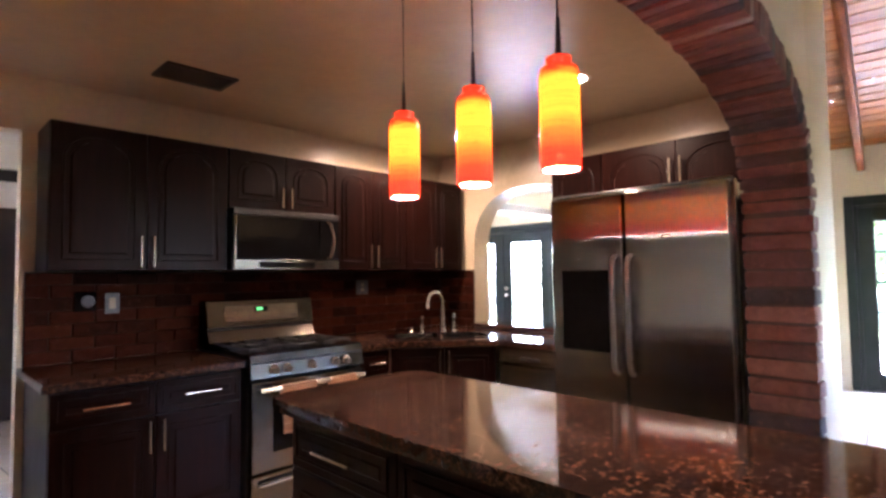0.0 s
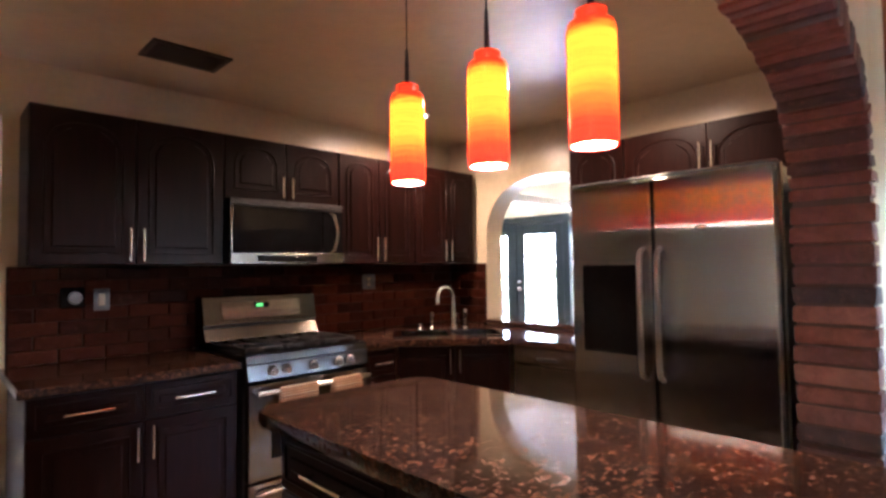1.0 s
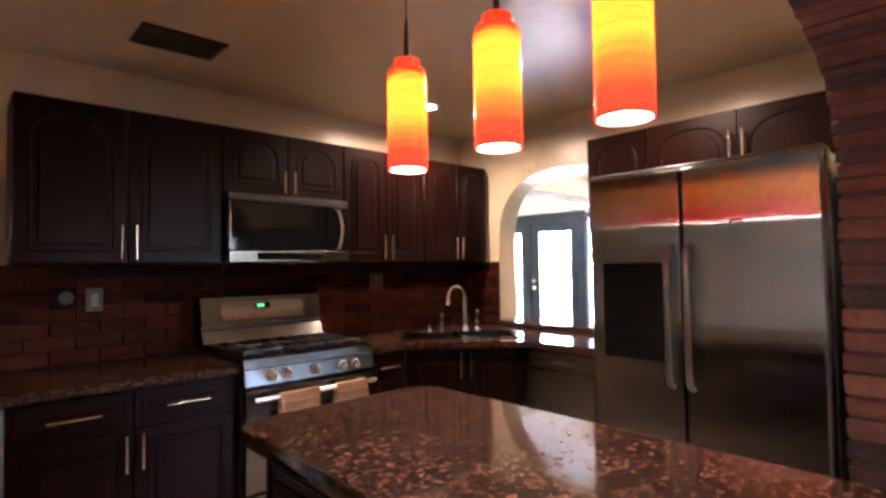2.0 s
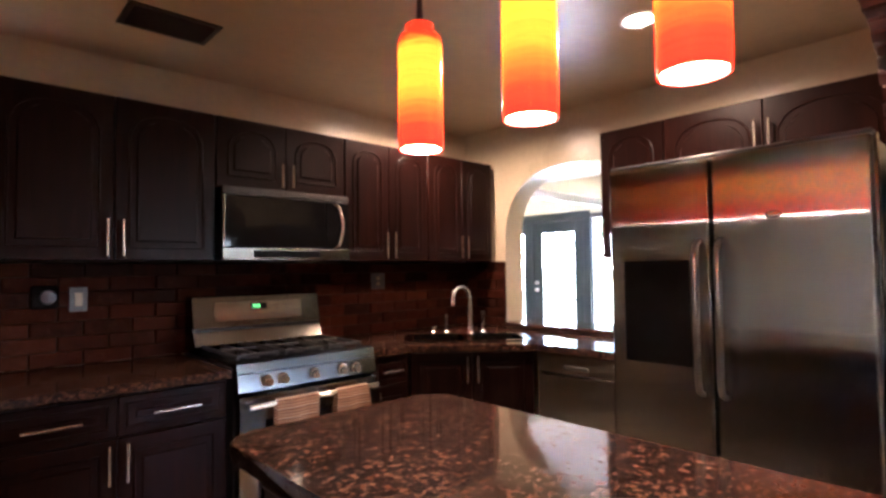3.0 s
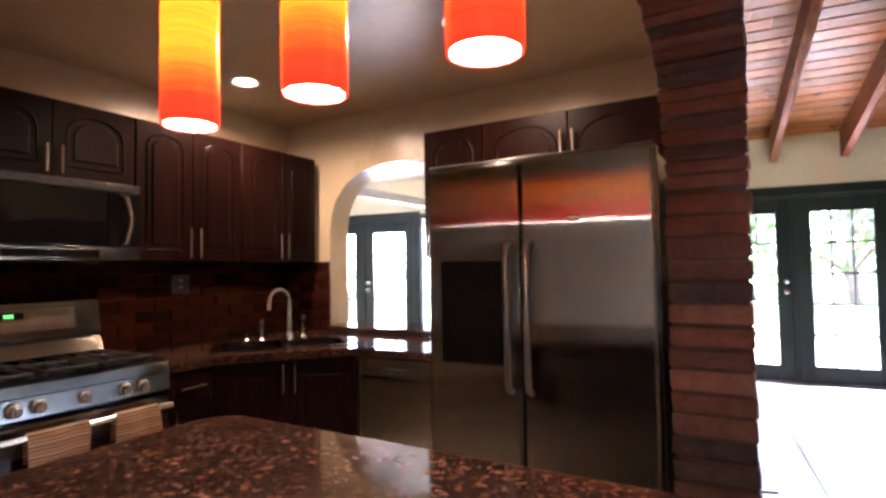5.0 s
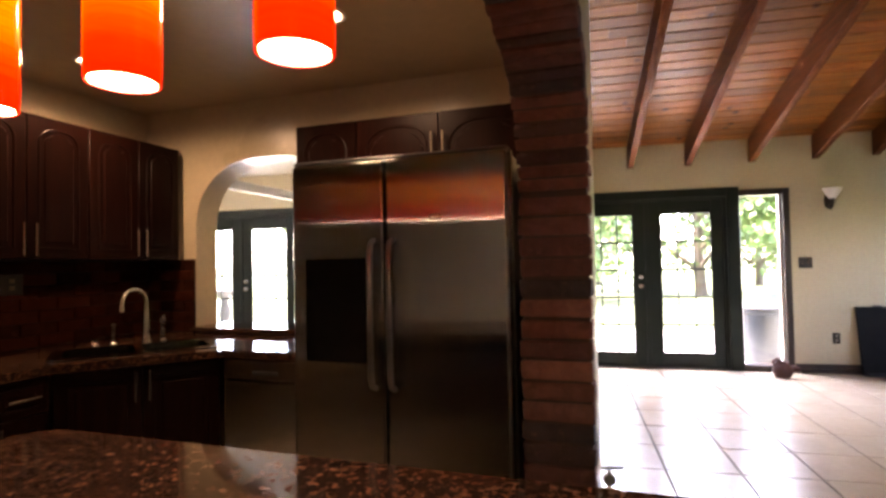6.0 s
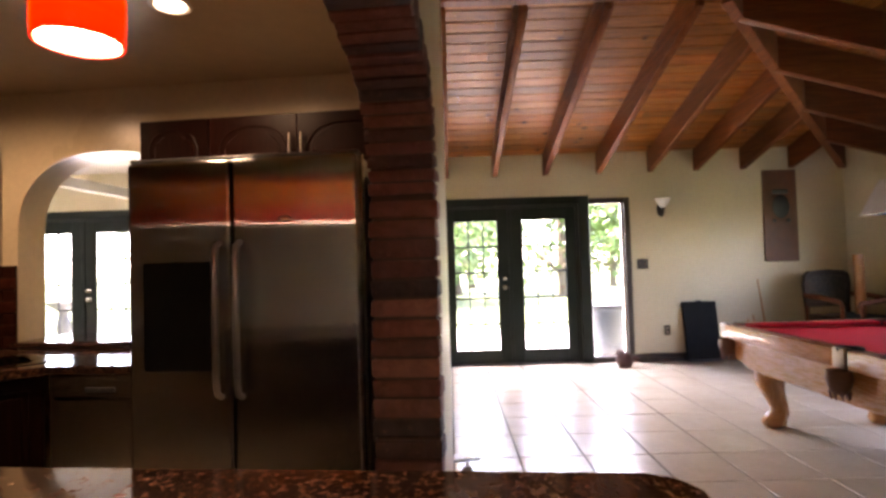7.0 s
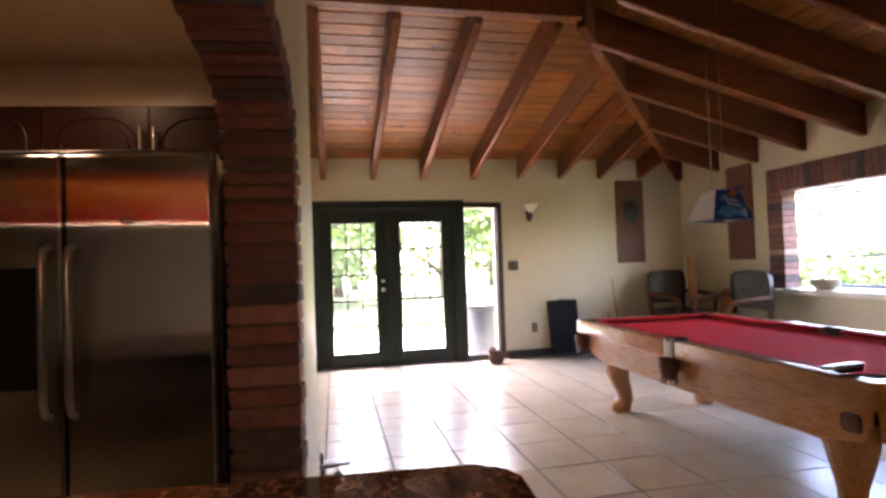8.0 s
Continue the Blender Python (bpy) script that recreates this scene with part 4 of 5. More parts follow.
def towel(x, w, drop, seed, tilt):
    """A folded cloth over the oven handle."""
    r = random.Random(seed)
    bm = B()
    n = 12
    path = [(0.028, -0.10), (0.022, -0.03), (0.016, 0.006), (0.0, 0.019), (-0.017, 0.006), (-0.022, -0.04), (-0.024, -0.10), (-0.026, -drop * 0.7), (-0.024, -drop)]
    rows = []
    ph = r.uniform(0, 6)
    for j, (dy, dz) in enumerate(path):
        row = []
        for i in range(n + 1):
            f = i / n
            fold = 0.009 * math.sin(f * 9 + ph) * min(1, max(0, j - 3) / 3)
            row.append(bm.verts.new((x + w * f + tilt * dz * (f - 0.3), hy + dy + fold, hz + dz + (0.008 * math.sin(f * 5 + ph) - 0.015 * f if j > 6 else 0))))
        rows.append(row)
    for a, b in zip(rows, rows[1:]):
        for i in range(n):
            bm.faces.new((a[i], a[i + 1], b[i + 1], b[i]))
    bmesh.ops.recalc_face_normals(bm, faces=bm.faces)
    bmesh.ops.solidify(bm, geom=list(bm.faces), thickness=0.007)
    return solo("dish_towel", bm, M["towel"], pose(1.432, 0, 0), "brown striped kitchen towel hung on the oven handle", "towel", "oven towels", sharp=80)


towel(0.155, 0.215, 0.26, 1, 0.10)
towel(0.475, 0.185, 0.23, 3, -0.12)

# ---- microwave ----
mw = thing("microwave", pose(1.495, 0, 0), "over-the-range microwave in black glass and stainless steel", "microwave")
W, F0 = 0.765, 3.395
part("body", box(B(), 0, W, F0 + 0.03, 3.79, 1.372, 1.762, 0.003), M["black"], mw)
part("vent_grille", box(B(), 0, W, F0 + 0.008, F0 + 0.03, 1.722, 1.762, 0.003), M["black"], mw)
for k in range(9):
    part("vent_slat", box(B(), 0.03 + k * 0.08, 0.095 + k * 0.08, F0 + 0.004, F0 + 0.012, 1.736, 1.750, 0.001), M["black"], mw)
dm = part("door", box(B(), 0.004, W - 0.16, F0, F0 + 0.03, 1.442, 1.718, 0.004), M["blackglass"], mw)
part("side_trim", box(B(), -0.002, 0.016, F0 - 0.002, F0 + 0.03, 1.442, 1.72, 0.003), M["steel2"], mw)
part("keypad", box(B(), W - 0.156, W, F0 + 0.002, F0 + 0.03, 1.442, 1.718, 0.004), M["blackglass"], mw)
part("lower_trim", box(B(), -0.002, W + 0.002, F0 - 0.006, F0 + 0.03, 1.372, 1.44, 0.005), M["steel2"], mw)
part("badge_strip", box(B(), 0.16, 0.56, F0 - 0.009, F0 - 0.004, 1.388, 1.425, 0.002), M["blackglass"], mw)
part("handle", tube(B(), [(W - 0.10, F0, 1.705), (W - 0.09, F0 - 0.03, 1.69), (W - 0.075, F0 - 0.048, 1.60), (W - 0.075, F0 - 0.048, 1.55), (W - 0.09, F0 - 0.032, 1.46), (W - 0.10, F0, 1.445)], 0.011, 12), M["chrome"], dm)

# ---- refrigerator: local x runs south, its front towards -y ----
fr = thing("refrigerator", pose(2.545, 1.805, 0, 0, 0, -90), "tall stainless steel side-by-side refrigerator with water dispenser", "refrigerator")
FW, FH = 0.90, 1.735
part("body", box(B(), 0.006, FW - 0.006, 0.075, 0.76, 0.02, FH - 0.012, 0.004), M["greyplate"], fr)
part("top_trim", box(B(), 0.0, FW, 0.02, 0.09, FH - 0.014, FH, 0.004), M["greyplate"], fr)
part("side_panel", box(B(), FW - 0.006, FW + 0.004, 0.06, 0.10, 0.02, FH - 0.004, 0.003), M["steel2"], fr)
kk = part("kickplate", box(B(), 0.01, FW - 0.01, 0.06, 0.09, 0.0, 0.07, 0.003), M["black"], fr)
d1 = part("door", box(B(), 0.002, 0.412, 0.0, 0.07, 0.08, FH - 0.018, 0.012, 3), M["steel"], fr, sharp=8)
d2 = part("door", box(B(), 0.420, FW - 0.002, 0.0, 0.07, 0.08, FH - 0.018, 0.012, 3), M["steel"], fr, sharp=8)
for d_, x in ((d1, 0.372), (d2, 0.452)):
    bm = tube(B(), [(x, 0.0, 0.83), (x, -0.032, 0.845), (x, -0.042, 0.885), (x, -0.045, 1.1), (x, -0.042, 1.35), (x, -0.032, 1.39), (x, 0.0, 1.405)], [0.011, 0.012, 0.0125, 0.0125, 0.0125, 0.012, 0.011], 12)
    part("handle", bm, M["bar"], d_)
ds = part("dispenser", box(B(), 0.065, 0.335, -0.004, 0.004, 0.925, 1.335, 0.006), M["blackglass"], d1, "black dispenser panel")
bm = lathe(B(), [(0, 0), (0.026, 0.0), (0.026, 0.002), (0.022, 0.005), (0.012, 0.0065), (0, 0.007)], 22, squash=0.55)
part("badge", bm, M["chrome"], d2, "small oval metal badge").matrix_basis = pose(0.625, 0.0005, 1.485, 90, 0, 0)

# ---- dishwasher ----
dw = thing("dishwasher", pose(3.055, 2.60, 0, 0, 0, -90), "stainless steel built-in dishwasher", "dishwasher")
part("body", box(B(), 0.0, 0.60, 0.04, 0.60, 0.02, 0.815, 0.003), M["black"], dw)
part("door", box(B(), 0.004, 0.596, 0.0, 0.04, 0.10, 0.70, 0.006), M["steel"], dw)
cp = part("control_panel", box(B(), 0.004, 0.596, -0.004, 0.04, 0.704, 0.815, 0.006), M["steel"], dw)
part("handle", box(B(), 0.20, 0.36, -0.010, -0.002, 0.735, 0.757, 0.003), M["black"], cp)
part("kickplate", box(B(), 0.004, 0.596, 0.05, 0.08, 0.0, 0.095), M["black"], dw)

# ---- island ----
IX0, IX1, IY0, IY1, IZ = 0.935, 1.612, 0.085, 1.895, 0.92
isl = thing("island_cabinet", pose(0.985, 1.80, 0, 0, 0, -90), "dark espresso kitchen island cabinet with drawers", "cabinet")
L = 1.60
carcass(isl, 0, L, 0.022, 0.56, 0, IZ - 0.042, True)
for k in range(3):
    x = 0.0 + k * L / 3
    cab_door(isl, x, IZ - 0.05 - 0.17, L / 3, 0.17, 0.0, False, 'h', "drawer")
    cab_door(isl, x, IZ - 0.05 - 0.173 - 0.29, L / 3, 0.29, 0.0, False, 'h', "drawer")
    cab_door(isl, x, 0.105, L / 3, IZ - 0.05 - 0.466 - 0.105, 0.0, False, 'h', "drawer")
poly = [(IX0 + (IX1 - IX0) / 2 + x, (IY0 + IY1) / 2 + y) for x, y in rounded(IX1 - IX0, IY1 - IY0, 0.07, 6)]
bm = prism(B(), poly, "z", IZ - 0.04, IZ, 0.008)
solo("worktop", bm, M["granite"], I4, "long polished brown granite island top with rounded corners", "worktop")

# ---- pendants ----
pend = None
for x, y in ((1.254, 1.53), (1.246, 1.208), (1.242, 0.911)):
    m = pose(x, y, 1.582)
    if pend is None:
        pend = thing("pendant_lamp", m, "glowing yellow and red art glass cylinder pendant lamp", "pendant lamp", "pendants over the island")
        bm = B()
        lathe(bm, [(0.0505, 0.0), (0.0515, 0.02), (0.0515, 0.248), (0.048, 0.262), (0.033, 0.268), (0.030, 0.271), (0.034, 0.29), (0.030, 0.291), (0.027, 0.272), (0.030, 0.263), (0.045, 0.256), (0.0485, 0.245), (0.0485, 0.02), (0.0475, 0.0), (0.0505, 0.0)], 32)
        part("shade", bm, M["art"], pend)
        part("bulb", lathe(B(), [(0, -0.0012), (0.030, -0.0008), (0.044, 0.003), (0.046, 0.02), (0.040, 0.10), (0.02, 0.15), (0, 0.16)], 20), M["bulb"], pend)
        part("cap", lathe(B(), [(0, 0.255), (0.022, 0.26), (0.022, 0.287), (0.028, 0.290), (0.028, 0.294), (0.008, 0.30), (0.006, 0.36), (0.004, 0.40), (0, 0.40)], 18), M["darktrim"], pend)
        part("cord", tube(B(), [(0, 0, 0.39), (0, 0, CEIL - 1.582)], 0.002, 8), M["darktrim"], pend)
        part("canopy", lathe(B(), [(0, CEIL - 1.582 - 0.03), (0.02, CEIL - 1.582 - 0.028), (0.055, CEIL - 1.582 - 0.008), (0.058, CEIL - 1.582), (0, CEIL - 1.582)], 22), M["darktrim"], pend)
    else:
        copy_thing(pend, m)
    lamp("pendant_light", 'SPOT', pose(x, y, 1.60), 0.075, (1.0, 0.72, 0.42), size=0.035, cone=118)

# ---- recessed lights and vent ----
can = None
for x, y in ((2.758, 1.752), (2.78, 3.21)):
    m = pose(x, y, CEIL)
    if can is None:
        can = thing("recessed_light", m, "recessed ceiling spotlight with pale trim ring, lit", "ceiling light", "recessed ceiling lights")
        part("trim_ring", lathe(B(), [(0.062, -0.001), (0.085, -0.001), (0.088, -0.006), (0.080, -0.011), (0.066, -0.008), (0.062, -0.001)], 28), M["white"], can)
        part("bulb", lathe(B(), [(0.0, -0.018), (0.035, -0.014), (0.056, -0.004), (0.058, -0.001), (0, -0.001)], 24), M["can"], can)
    else:
        copy_thing(can, m)
    lamp("recessed_lamp", 'SPOT', pose(x, y, CEIL - 0.03), 1.5, (1.0, 0.70, 0.38), size=0.05, cone=172)
vn = thing("ceiling_vent", pose(1.18, 3.185, CEIL), "dark brown metal ceiling air vent", "vent")
bm = B()
for a, b, c, d_ in ((-0.19, 0.19, -0.125, -0.10), (-0.19, 0.19, 0.10, 0.125), (-0.19, -0.165, -0.10, 0.10), (0.165, 0.19, -0.10, 0.10)):
    box(bm, a, b, c, d_, -0.012, -0.001, 0.002)
part("frame", bm, M["darktrim"], vn)
part("backing", box(B(), -0.165, 0.165, -0.10, 0.10, -0.004, -0.001), M["black"], vn)
for k in range(9):
    o = part("slat", box(B(), -0.165, 0.165, -0.010, 0.010, -0.0015, 0.0015), M["darktrim"], vn)
    o.matrix_basis = pose(0, -0.09 + 0.0225 * k, -0.010, 35, 0, 0)

# ---- wall plates ----


def wall_plate(x, z, w, h, label, kind, material=None):
    t = thing("wall_plate", pose(x, NW - 0.028, z), label, "wall plate")
    part("plate", box(B(), -w / 2, w / 2, -0.006, 0.0, -h / 2, h / 2, 0.002), material or M["greyplate"], t)
    if kind == "switch":
        part("switch", box(B(), -0.016, 0.016, -0.010, -0.004, -0.033, 0.033, 0.002), M["plate"], t)
    elif kind == "outlet":
        for s in (-1, 1):
            part("socket", box(B(), -0.014, 0.014, -0.009, -0.004, s * 0.02 - 0.012, s * 0.02 + 0.012, 0.002), M["plate"], t)
    return t


wall_plate(0.935, 1.185, 0.075, 0.12, "light switch in a dark plate on brick backsplash", "switch")
wall_plate(2.74, 1.235, 0.12, 0.115, "double outlet in a grey plate on the backsplash", "outlet")
sp = thing("wall_plate", pose(0.80, NW - 0.028, 1.20), "square black glass wall control with shiny chrome edge", "wall control")
part("plate", box(B(), -0.055, 0.055, -0.012, 0, -0.055, 0.055, 0.006), M["blackglass"], sp)
part("dial", lathe(B(), [(0, 0.012), (0.03, 0.012), (0.034, 0.018), (0.03, 0.028), (0, 0.03)], 22), M["greyplate"], sp).matrix_basis = pose(0.01, 0, 0.0, 90, 0, 0)

# ---- pool table: local x along its length, origin on the floor under its middle ----
M["pewter"] = surface("worn_pewter", (0.30, 0.24, 0.18), (0.38, 0.31, 0.24), rough=0.4, metal=0.4, relief=0.1)
PT = LM @ pose(-3.86, -1.515, 0)
pt = thing("pool_table", PT, "honey oak pool table with red felt and carved legs", "pool table")
HL, HW, RZT = 1.35, 0.675, 0.765
RAILW = 0.13
part("bed", box(B(), -HL + RAILW, HL - RAILW, -HW + RAILW, HW - RAILW, 0.68, 0.725, 0.003), M["felt"], pt, "bright red felt bed")


def rail_piece(x0, x1, y0, y1, inner):
    """A rail with its cushion; inner is the way to the felt."""
    r = part("rail", box(B(), x0, x1, y0, y1, 0.655, RZT, 0.014, 2), M["oak"], pt)
    bm = B()
    ix, iy = inner
    if iy:
        e = y1 if iy > 0 else y0
        prism(bm, [(e - 0.03 * iy, RZT + 0.001), (e + 0.055 * iy, RZT - 0.006), (e + 0.05 * iy, RZT - 0.03), (e - 0.03 * iy, 0.72)], "x", x0 + 0.05, x1 - 0.05, 0.002)
    else:
        e = x1 if ix > 0 else x0
        prism(bm, [(e - 0.03 * ix, RZT + 0.001), (e + 0.055 * ix, RZT - 0.006), (e + 0.05 * ix, RZT - 0.03), (e - 0.03 * ix, 0.72)], "y", y0 + 0.05, y1 - 0.05, 0.002)
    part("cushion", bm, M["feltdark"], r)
    return r


for s in (-1, 1):
    for a, b in ((-HL + 0.11, -0.06), (0.06, HL - 0.11)):
        y0, y1 = sorted((s * HW, s * (HW - RAILW + 0.03)))
        rail_piece(a, b, y0, y1, (0, -s))
    x0, x1 = sorted((s * HL, s * (HL - RAILW + 0.03)))
    rail_piece(x0, x1, -HW + 0.11, HW - 0.11, (-s, 0))
# cabinet below the rails
for s in (-1, 1):
    bm = B()
    y0, y1 = sorted((s * (HW - 0.10), s * (HW - 0.07)))
    prism(bm, [(-HL + 0.09, 0.652), (-HL + 0.12, 0.50), (-HL + 0.32, 0.445), (HL - 0.32, 0.445), (HL - 0.12, 0.50), (HL - 0.09, 0.652)], "y", y0, y1, 0.006)
    part("apron", bm, M["oak"], pt)
    bm = B()
    x0, x1 = sorted((s * (HL - 0.10), s * (HL - 0.07)))
    prism(bm, [(-HW + 0.10, 0.652), (-HW + 0.12, 0.50), (-HW + 0.28, 0.445), (HW - 0.28, 0.445), (HW - 0.12, 0.50), (HW - 0.10, 0.652)], "x", x0, x1, 0.006)
    part("apron", bm, M["oak"], pt)
part("slate", box(B(), -HL + 0.12, HL - 0.12, -HW + 0.12, HW - 0.12, 0.56, 0.679), M["darktrim"], pt)
for sx in (-1, 0, 1):
    for sy in (-1, 1):
        cx = sx * (HL - 0.065)
        cy = sy * (HW - (0.065 if sx else 0.025))
        bm = B()
        if sx:
            poly = [(cx + sx * 0.062, cy + sy * 0.02), (cx + sx * 0.062, cy - sy * 0.055), (cx + sx * 0.03, cy - sy * 0.055), (cx - sx * 0.02, cy - sy * 0.02), (cx - sx * 0.055, cy + sy * 0.03), (cx - sx * 0.055, cy + sy * 0.062), (cx + sx * 0.02, cy + sy * 0.062), (cx + sx * 0.05, cy + sy * 0.05)]
            prism(bm, poly, "z", 0.655, RZT + 0.004, 0.006)
        else:
            box(bm, cx - 0.05, cx + 0.05, *sorted((cy - sy * 0.03, cy + sy * 0.027)), 0.655, RZT + 0.004, 0.008, 2)
        part("pocket_casting", bm, M["pewter"] if sy > 0 and sx > -1 else M["oak"], pt, "pale worn pocket casting" if sy > 0 and sx > -1 else "")
        hx, hy_ = cx - sx * 0.03, cy - sy * (0.03 if sx else 0.04)
        part("pocket", lathe(B(), [(0, 0.732), (0.058, 0.732), (0.066, RZT + 0.006), (0.07, RZT + 0.006), (0.062, 0.70), (0.0, 0.70)], 20, (hx, hy_, 0)), M["rubber"], pt, "black pocket mouth")
        if sx < 0 and sy > 0:
            continue
        bm = B()
        lathe(bm, [(0.062, 0.645), (0.068, 0.60), (0.055, 0.55), (0.035, 0.515), (0.0, 0.51)], 14, (cx + sx * 0.0, cy + sy * 0.025, 0))
        for k in range(9):
            tube(bm, [(cx + 0.05 * math.cos(k * 0.7), cy + sy * 0.025 + 0.05 * math.sin(k * 0.7), 0.53), (cx + 0.045 * math.cos(k * 0.7), cy + sy * 0.025 + 0.045 * math.sin(k * 0.7), 0.485)], 0.006, 5)
        part("pocket_net", bm, M["leather"], pt, "brown leather pocket pouch with fringe")
for sx in (-1, 1):
    for sy in (-1, 1):
        bm = B()
        bx, by = sx * (HL - (0.27 if sx > 0 else 0.40)), sy * (HW - 0.30)
        prof = [(0.50, 0.0, 0.118), (0.46, 0.012, 0.122), (0.40, 0.03, 0.115), (0.33, 0.035, 0.098), (0.25, 0.02, 0.078), (0.17, 0.0, 0.063), (0.11, -0.006, 0.060), (0.08, 0.006, 0.068), (0.05, 0.018, 0.080), (0.015, 0.018, 0.070), (0.0, 0.016, 0.055)]
        tube(bm, [(bx + sx * o * 1.1, by + sy * o * 1.1, z) for z, o, r in prof], [r for z, o, r in prof], 18)
        for k in range(5):
            a = math.atan2(sy, sx) + (k - 2) * 0.42
            tube(bm, [(bx + sx * 0.018 + 0.045 * math.cos(a), by + sy * 0.018 + 0.045 * math.sin(a), 0.08), (bx + sx * 0.02 + 0.075 * math.cos(a), by + sy * 0.02 + 0.075 * math.sin(a), 0.035), (bx + sx * 0.02 + 0.072 * math.cos(a), by + sy * 0.02 + 0.072 * math.sin(a), 0.006)], [0.014, 0.018, 0.010], 7)
        part("leg", bm, M["oakZ"], pt, sharp=60)
        o_ = part("corner_ornament", box(B(), bx + sx * 0.22 - 0.045, bx + sx * 0.22 + 0.045, by + sy * 0.232 - 0.012, by + sy * 0.232 + 0.012, 0.525, 0.605, 0.02, 2), M["leather"], pt, "carved dark corner ornament")
# brush lying on the rail
br = thing("table_brush", PT @ pose(-HL + 0.22, HW - 0.08, RZT + 0.006, 0, 0, 96), "grey table brush lying on the pool table corner", "brush")
part("back", prism(B(), [(-0.11, -0.018), (-0.085, -0.026), (0.03, -0.026), (0.07, -0.014), (0.115, -0.012), (0.122, 0.0), (0.115, 0.012), (0.07, 0.014), (0.03, 0.026), (-0.085, 0.026), (-0.11, 0.018)], "z", 0.018, 0.034, 0.004), M["plate"], br)
part("bristles", box(B(), -0.10, 0.03, -0.021, 0.021, 0.0, 0.019, 0.003), M["black"], br, "short dark bristles")

# lamp over the table
pl = thing("pool_table_lamp", PT @ pose(0.42, -0.085, 1.545, 0, 0, -4), "hanging billiard lamp with blue printed ends, unlit", "pool table lamp")
M["shadewhite"] = surface("pale_shade_plastic", (0.6, 0.59, 0.56), (0.68, 0.67, 0.63), rough=0.3, relief=0.0)
M["blueprint"] = surface("blue_printed_panel", (0.01, 0.04, 0.24), (0.02, 0.10, 0.40), scale=9, rough=0.3, relief=0.0)
M["orange"] = surface("orange_print", (0.75, 0.16, 0.02), (0.85, 0.22, 0.03), rough=0.35, relief=0.0)
M["skyprint"] = surface("sky_blue_print", (0.05, 0.33, 0.62), (0.12, 0.48, 0.75), scale=14, rough=0.35, relief=0.0)
M["printdark"] = surface("dark_print", (0.08, 0.03, 0.03), (0.14, 0.05, 0.04), rough=0.35, relief=0.0)
M["printwhite"] = surface("white_print", (0.6, 0.62, 0.66), (0.7, 0.72, 0.75), rough=0.35, relief=0.0)
X0, X1, Y0, Y1, H = 0.165, 0.09, 0.16, 0.078, 0.225
lo = [(-X0, -Y0, 0), (X0, -Y0, 0), (X0, Y0, 0), (-X0, Y0, 0)]
hi = [(-X1, -Y1, H), (X1, -Y1, H), (X1, Y1, H), (-X1, Y1, H)]


def slab(corners, th=0.006):
    bm = B()
    f = bm.faces.new([bm.verts.new(c) for c in corners])
    bmesh.ops.solidify(bm, geom=[f], thickness=th)
    return bm


for i in range(4):
    j = (i + 1) % 4
    end = i in (1, 3)
    p_ = part("panel", slab([lo[i], lo[j], hi[j], hi[i]]), M["blueprint"] if end else M["shadewhite"], pl, "blue printed end panel" if end else "")
    if i == 3:
        def at_(f, h, lift):
            p0_ = Vector(lo[3]).lerp(Vector(lo[0]), f)
            p1_ = Vector(hi[3]).lerp(Vector(hi[0]), f)
            return p0_.lerp(p1_, h) + Vector((-0.008 - lift, 0, 0.003))

        def blob(cx, cz, rx, rz, lobes, turn):
            n = 28
            out = []
            for k in range(n):
                a = 2 * math.pi * k / n
                w_ = 1 + 0.22 * math.sin(lobes * a + turn)
                out.append((cx + rx * w_ * math.cos(a), cz + rz * w_ * math.sin(a)))
            return out

        shapes = [("skyprint", blob(0.30, 0.24, 0.22, 0.17, 4, 0.5)), ("skyprint", blob(0.62, 0.30, 0.24, 0.20, 5, 1.2)),
                  ("printwhite", blob(0.80, 0.22, 0.07, 0.16, 3, 0.2)), ("skyprint", blob(0.22, 0.70, 0.10, 0.10, 3, 1.0)),
                  ("printwhite", [(0.30, 0.78), (0.38, 0.80), (0.46, 0.46), (0.37, 0.48)]),
                  ("printwhite", [(0.40, 0.70), (0.76, 0.62), (0.76, 0.54), (0.42, 0.62)]),
                  ("printwhite", [(0.44, 0.56), (0.80, 0.47), (0.79, 0.40), (0.45, 0.49)]),
                  ("printdark", [(0.52, 0.40), (0.78, 0.33), (0.77, 0.27), (0.53, 0.34)]),
                  ("orange", blob(0.66, 0.84, 0.15, 0.12, 2, 0.0))]
        for k, (mt, outline) in enumerate(shapes):
            part("print", slab([at_(f, h, 0.0012 * k) for f, h in outline], 0.001), M[mt], p_)
part("top", slab(hi), M["shadewhite"], pl)
part("edge_trim", tube(B(), lo + lo[:1], 0.006, 6), M["greyplate"], pl)
for x in (-0.07, 0.07):
    part("chain", tube(B(), [(x, 0, H), (x, 0, 1.74)], 0.004, 6), M["chrome"], pl)

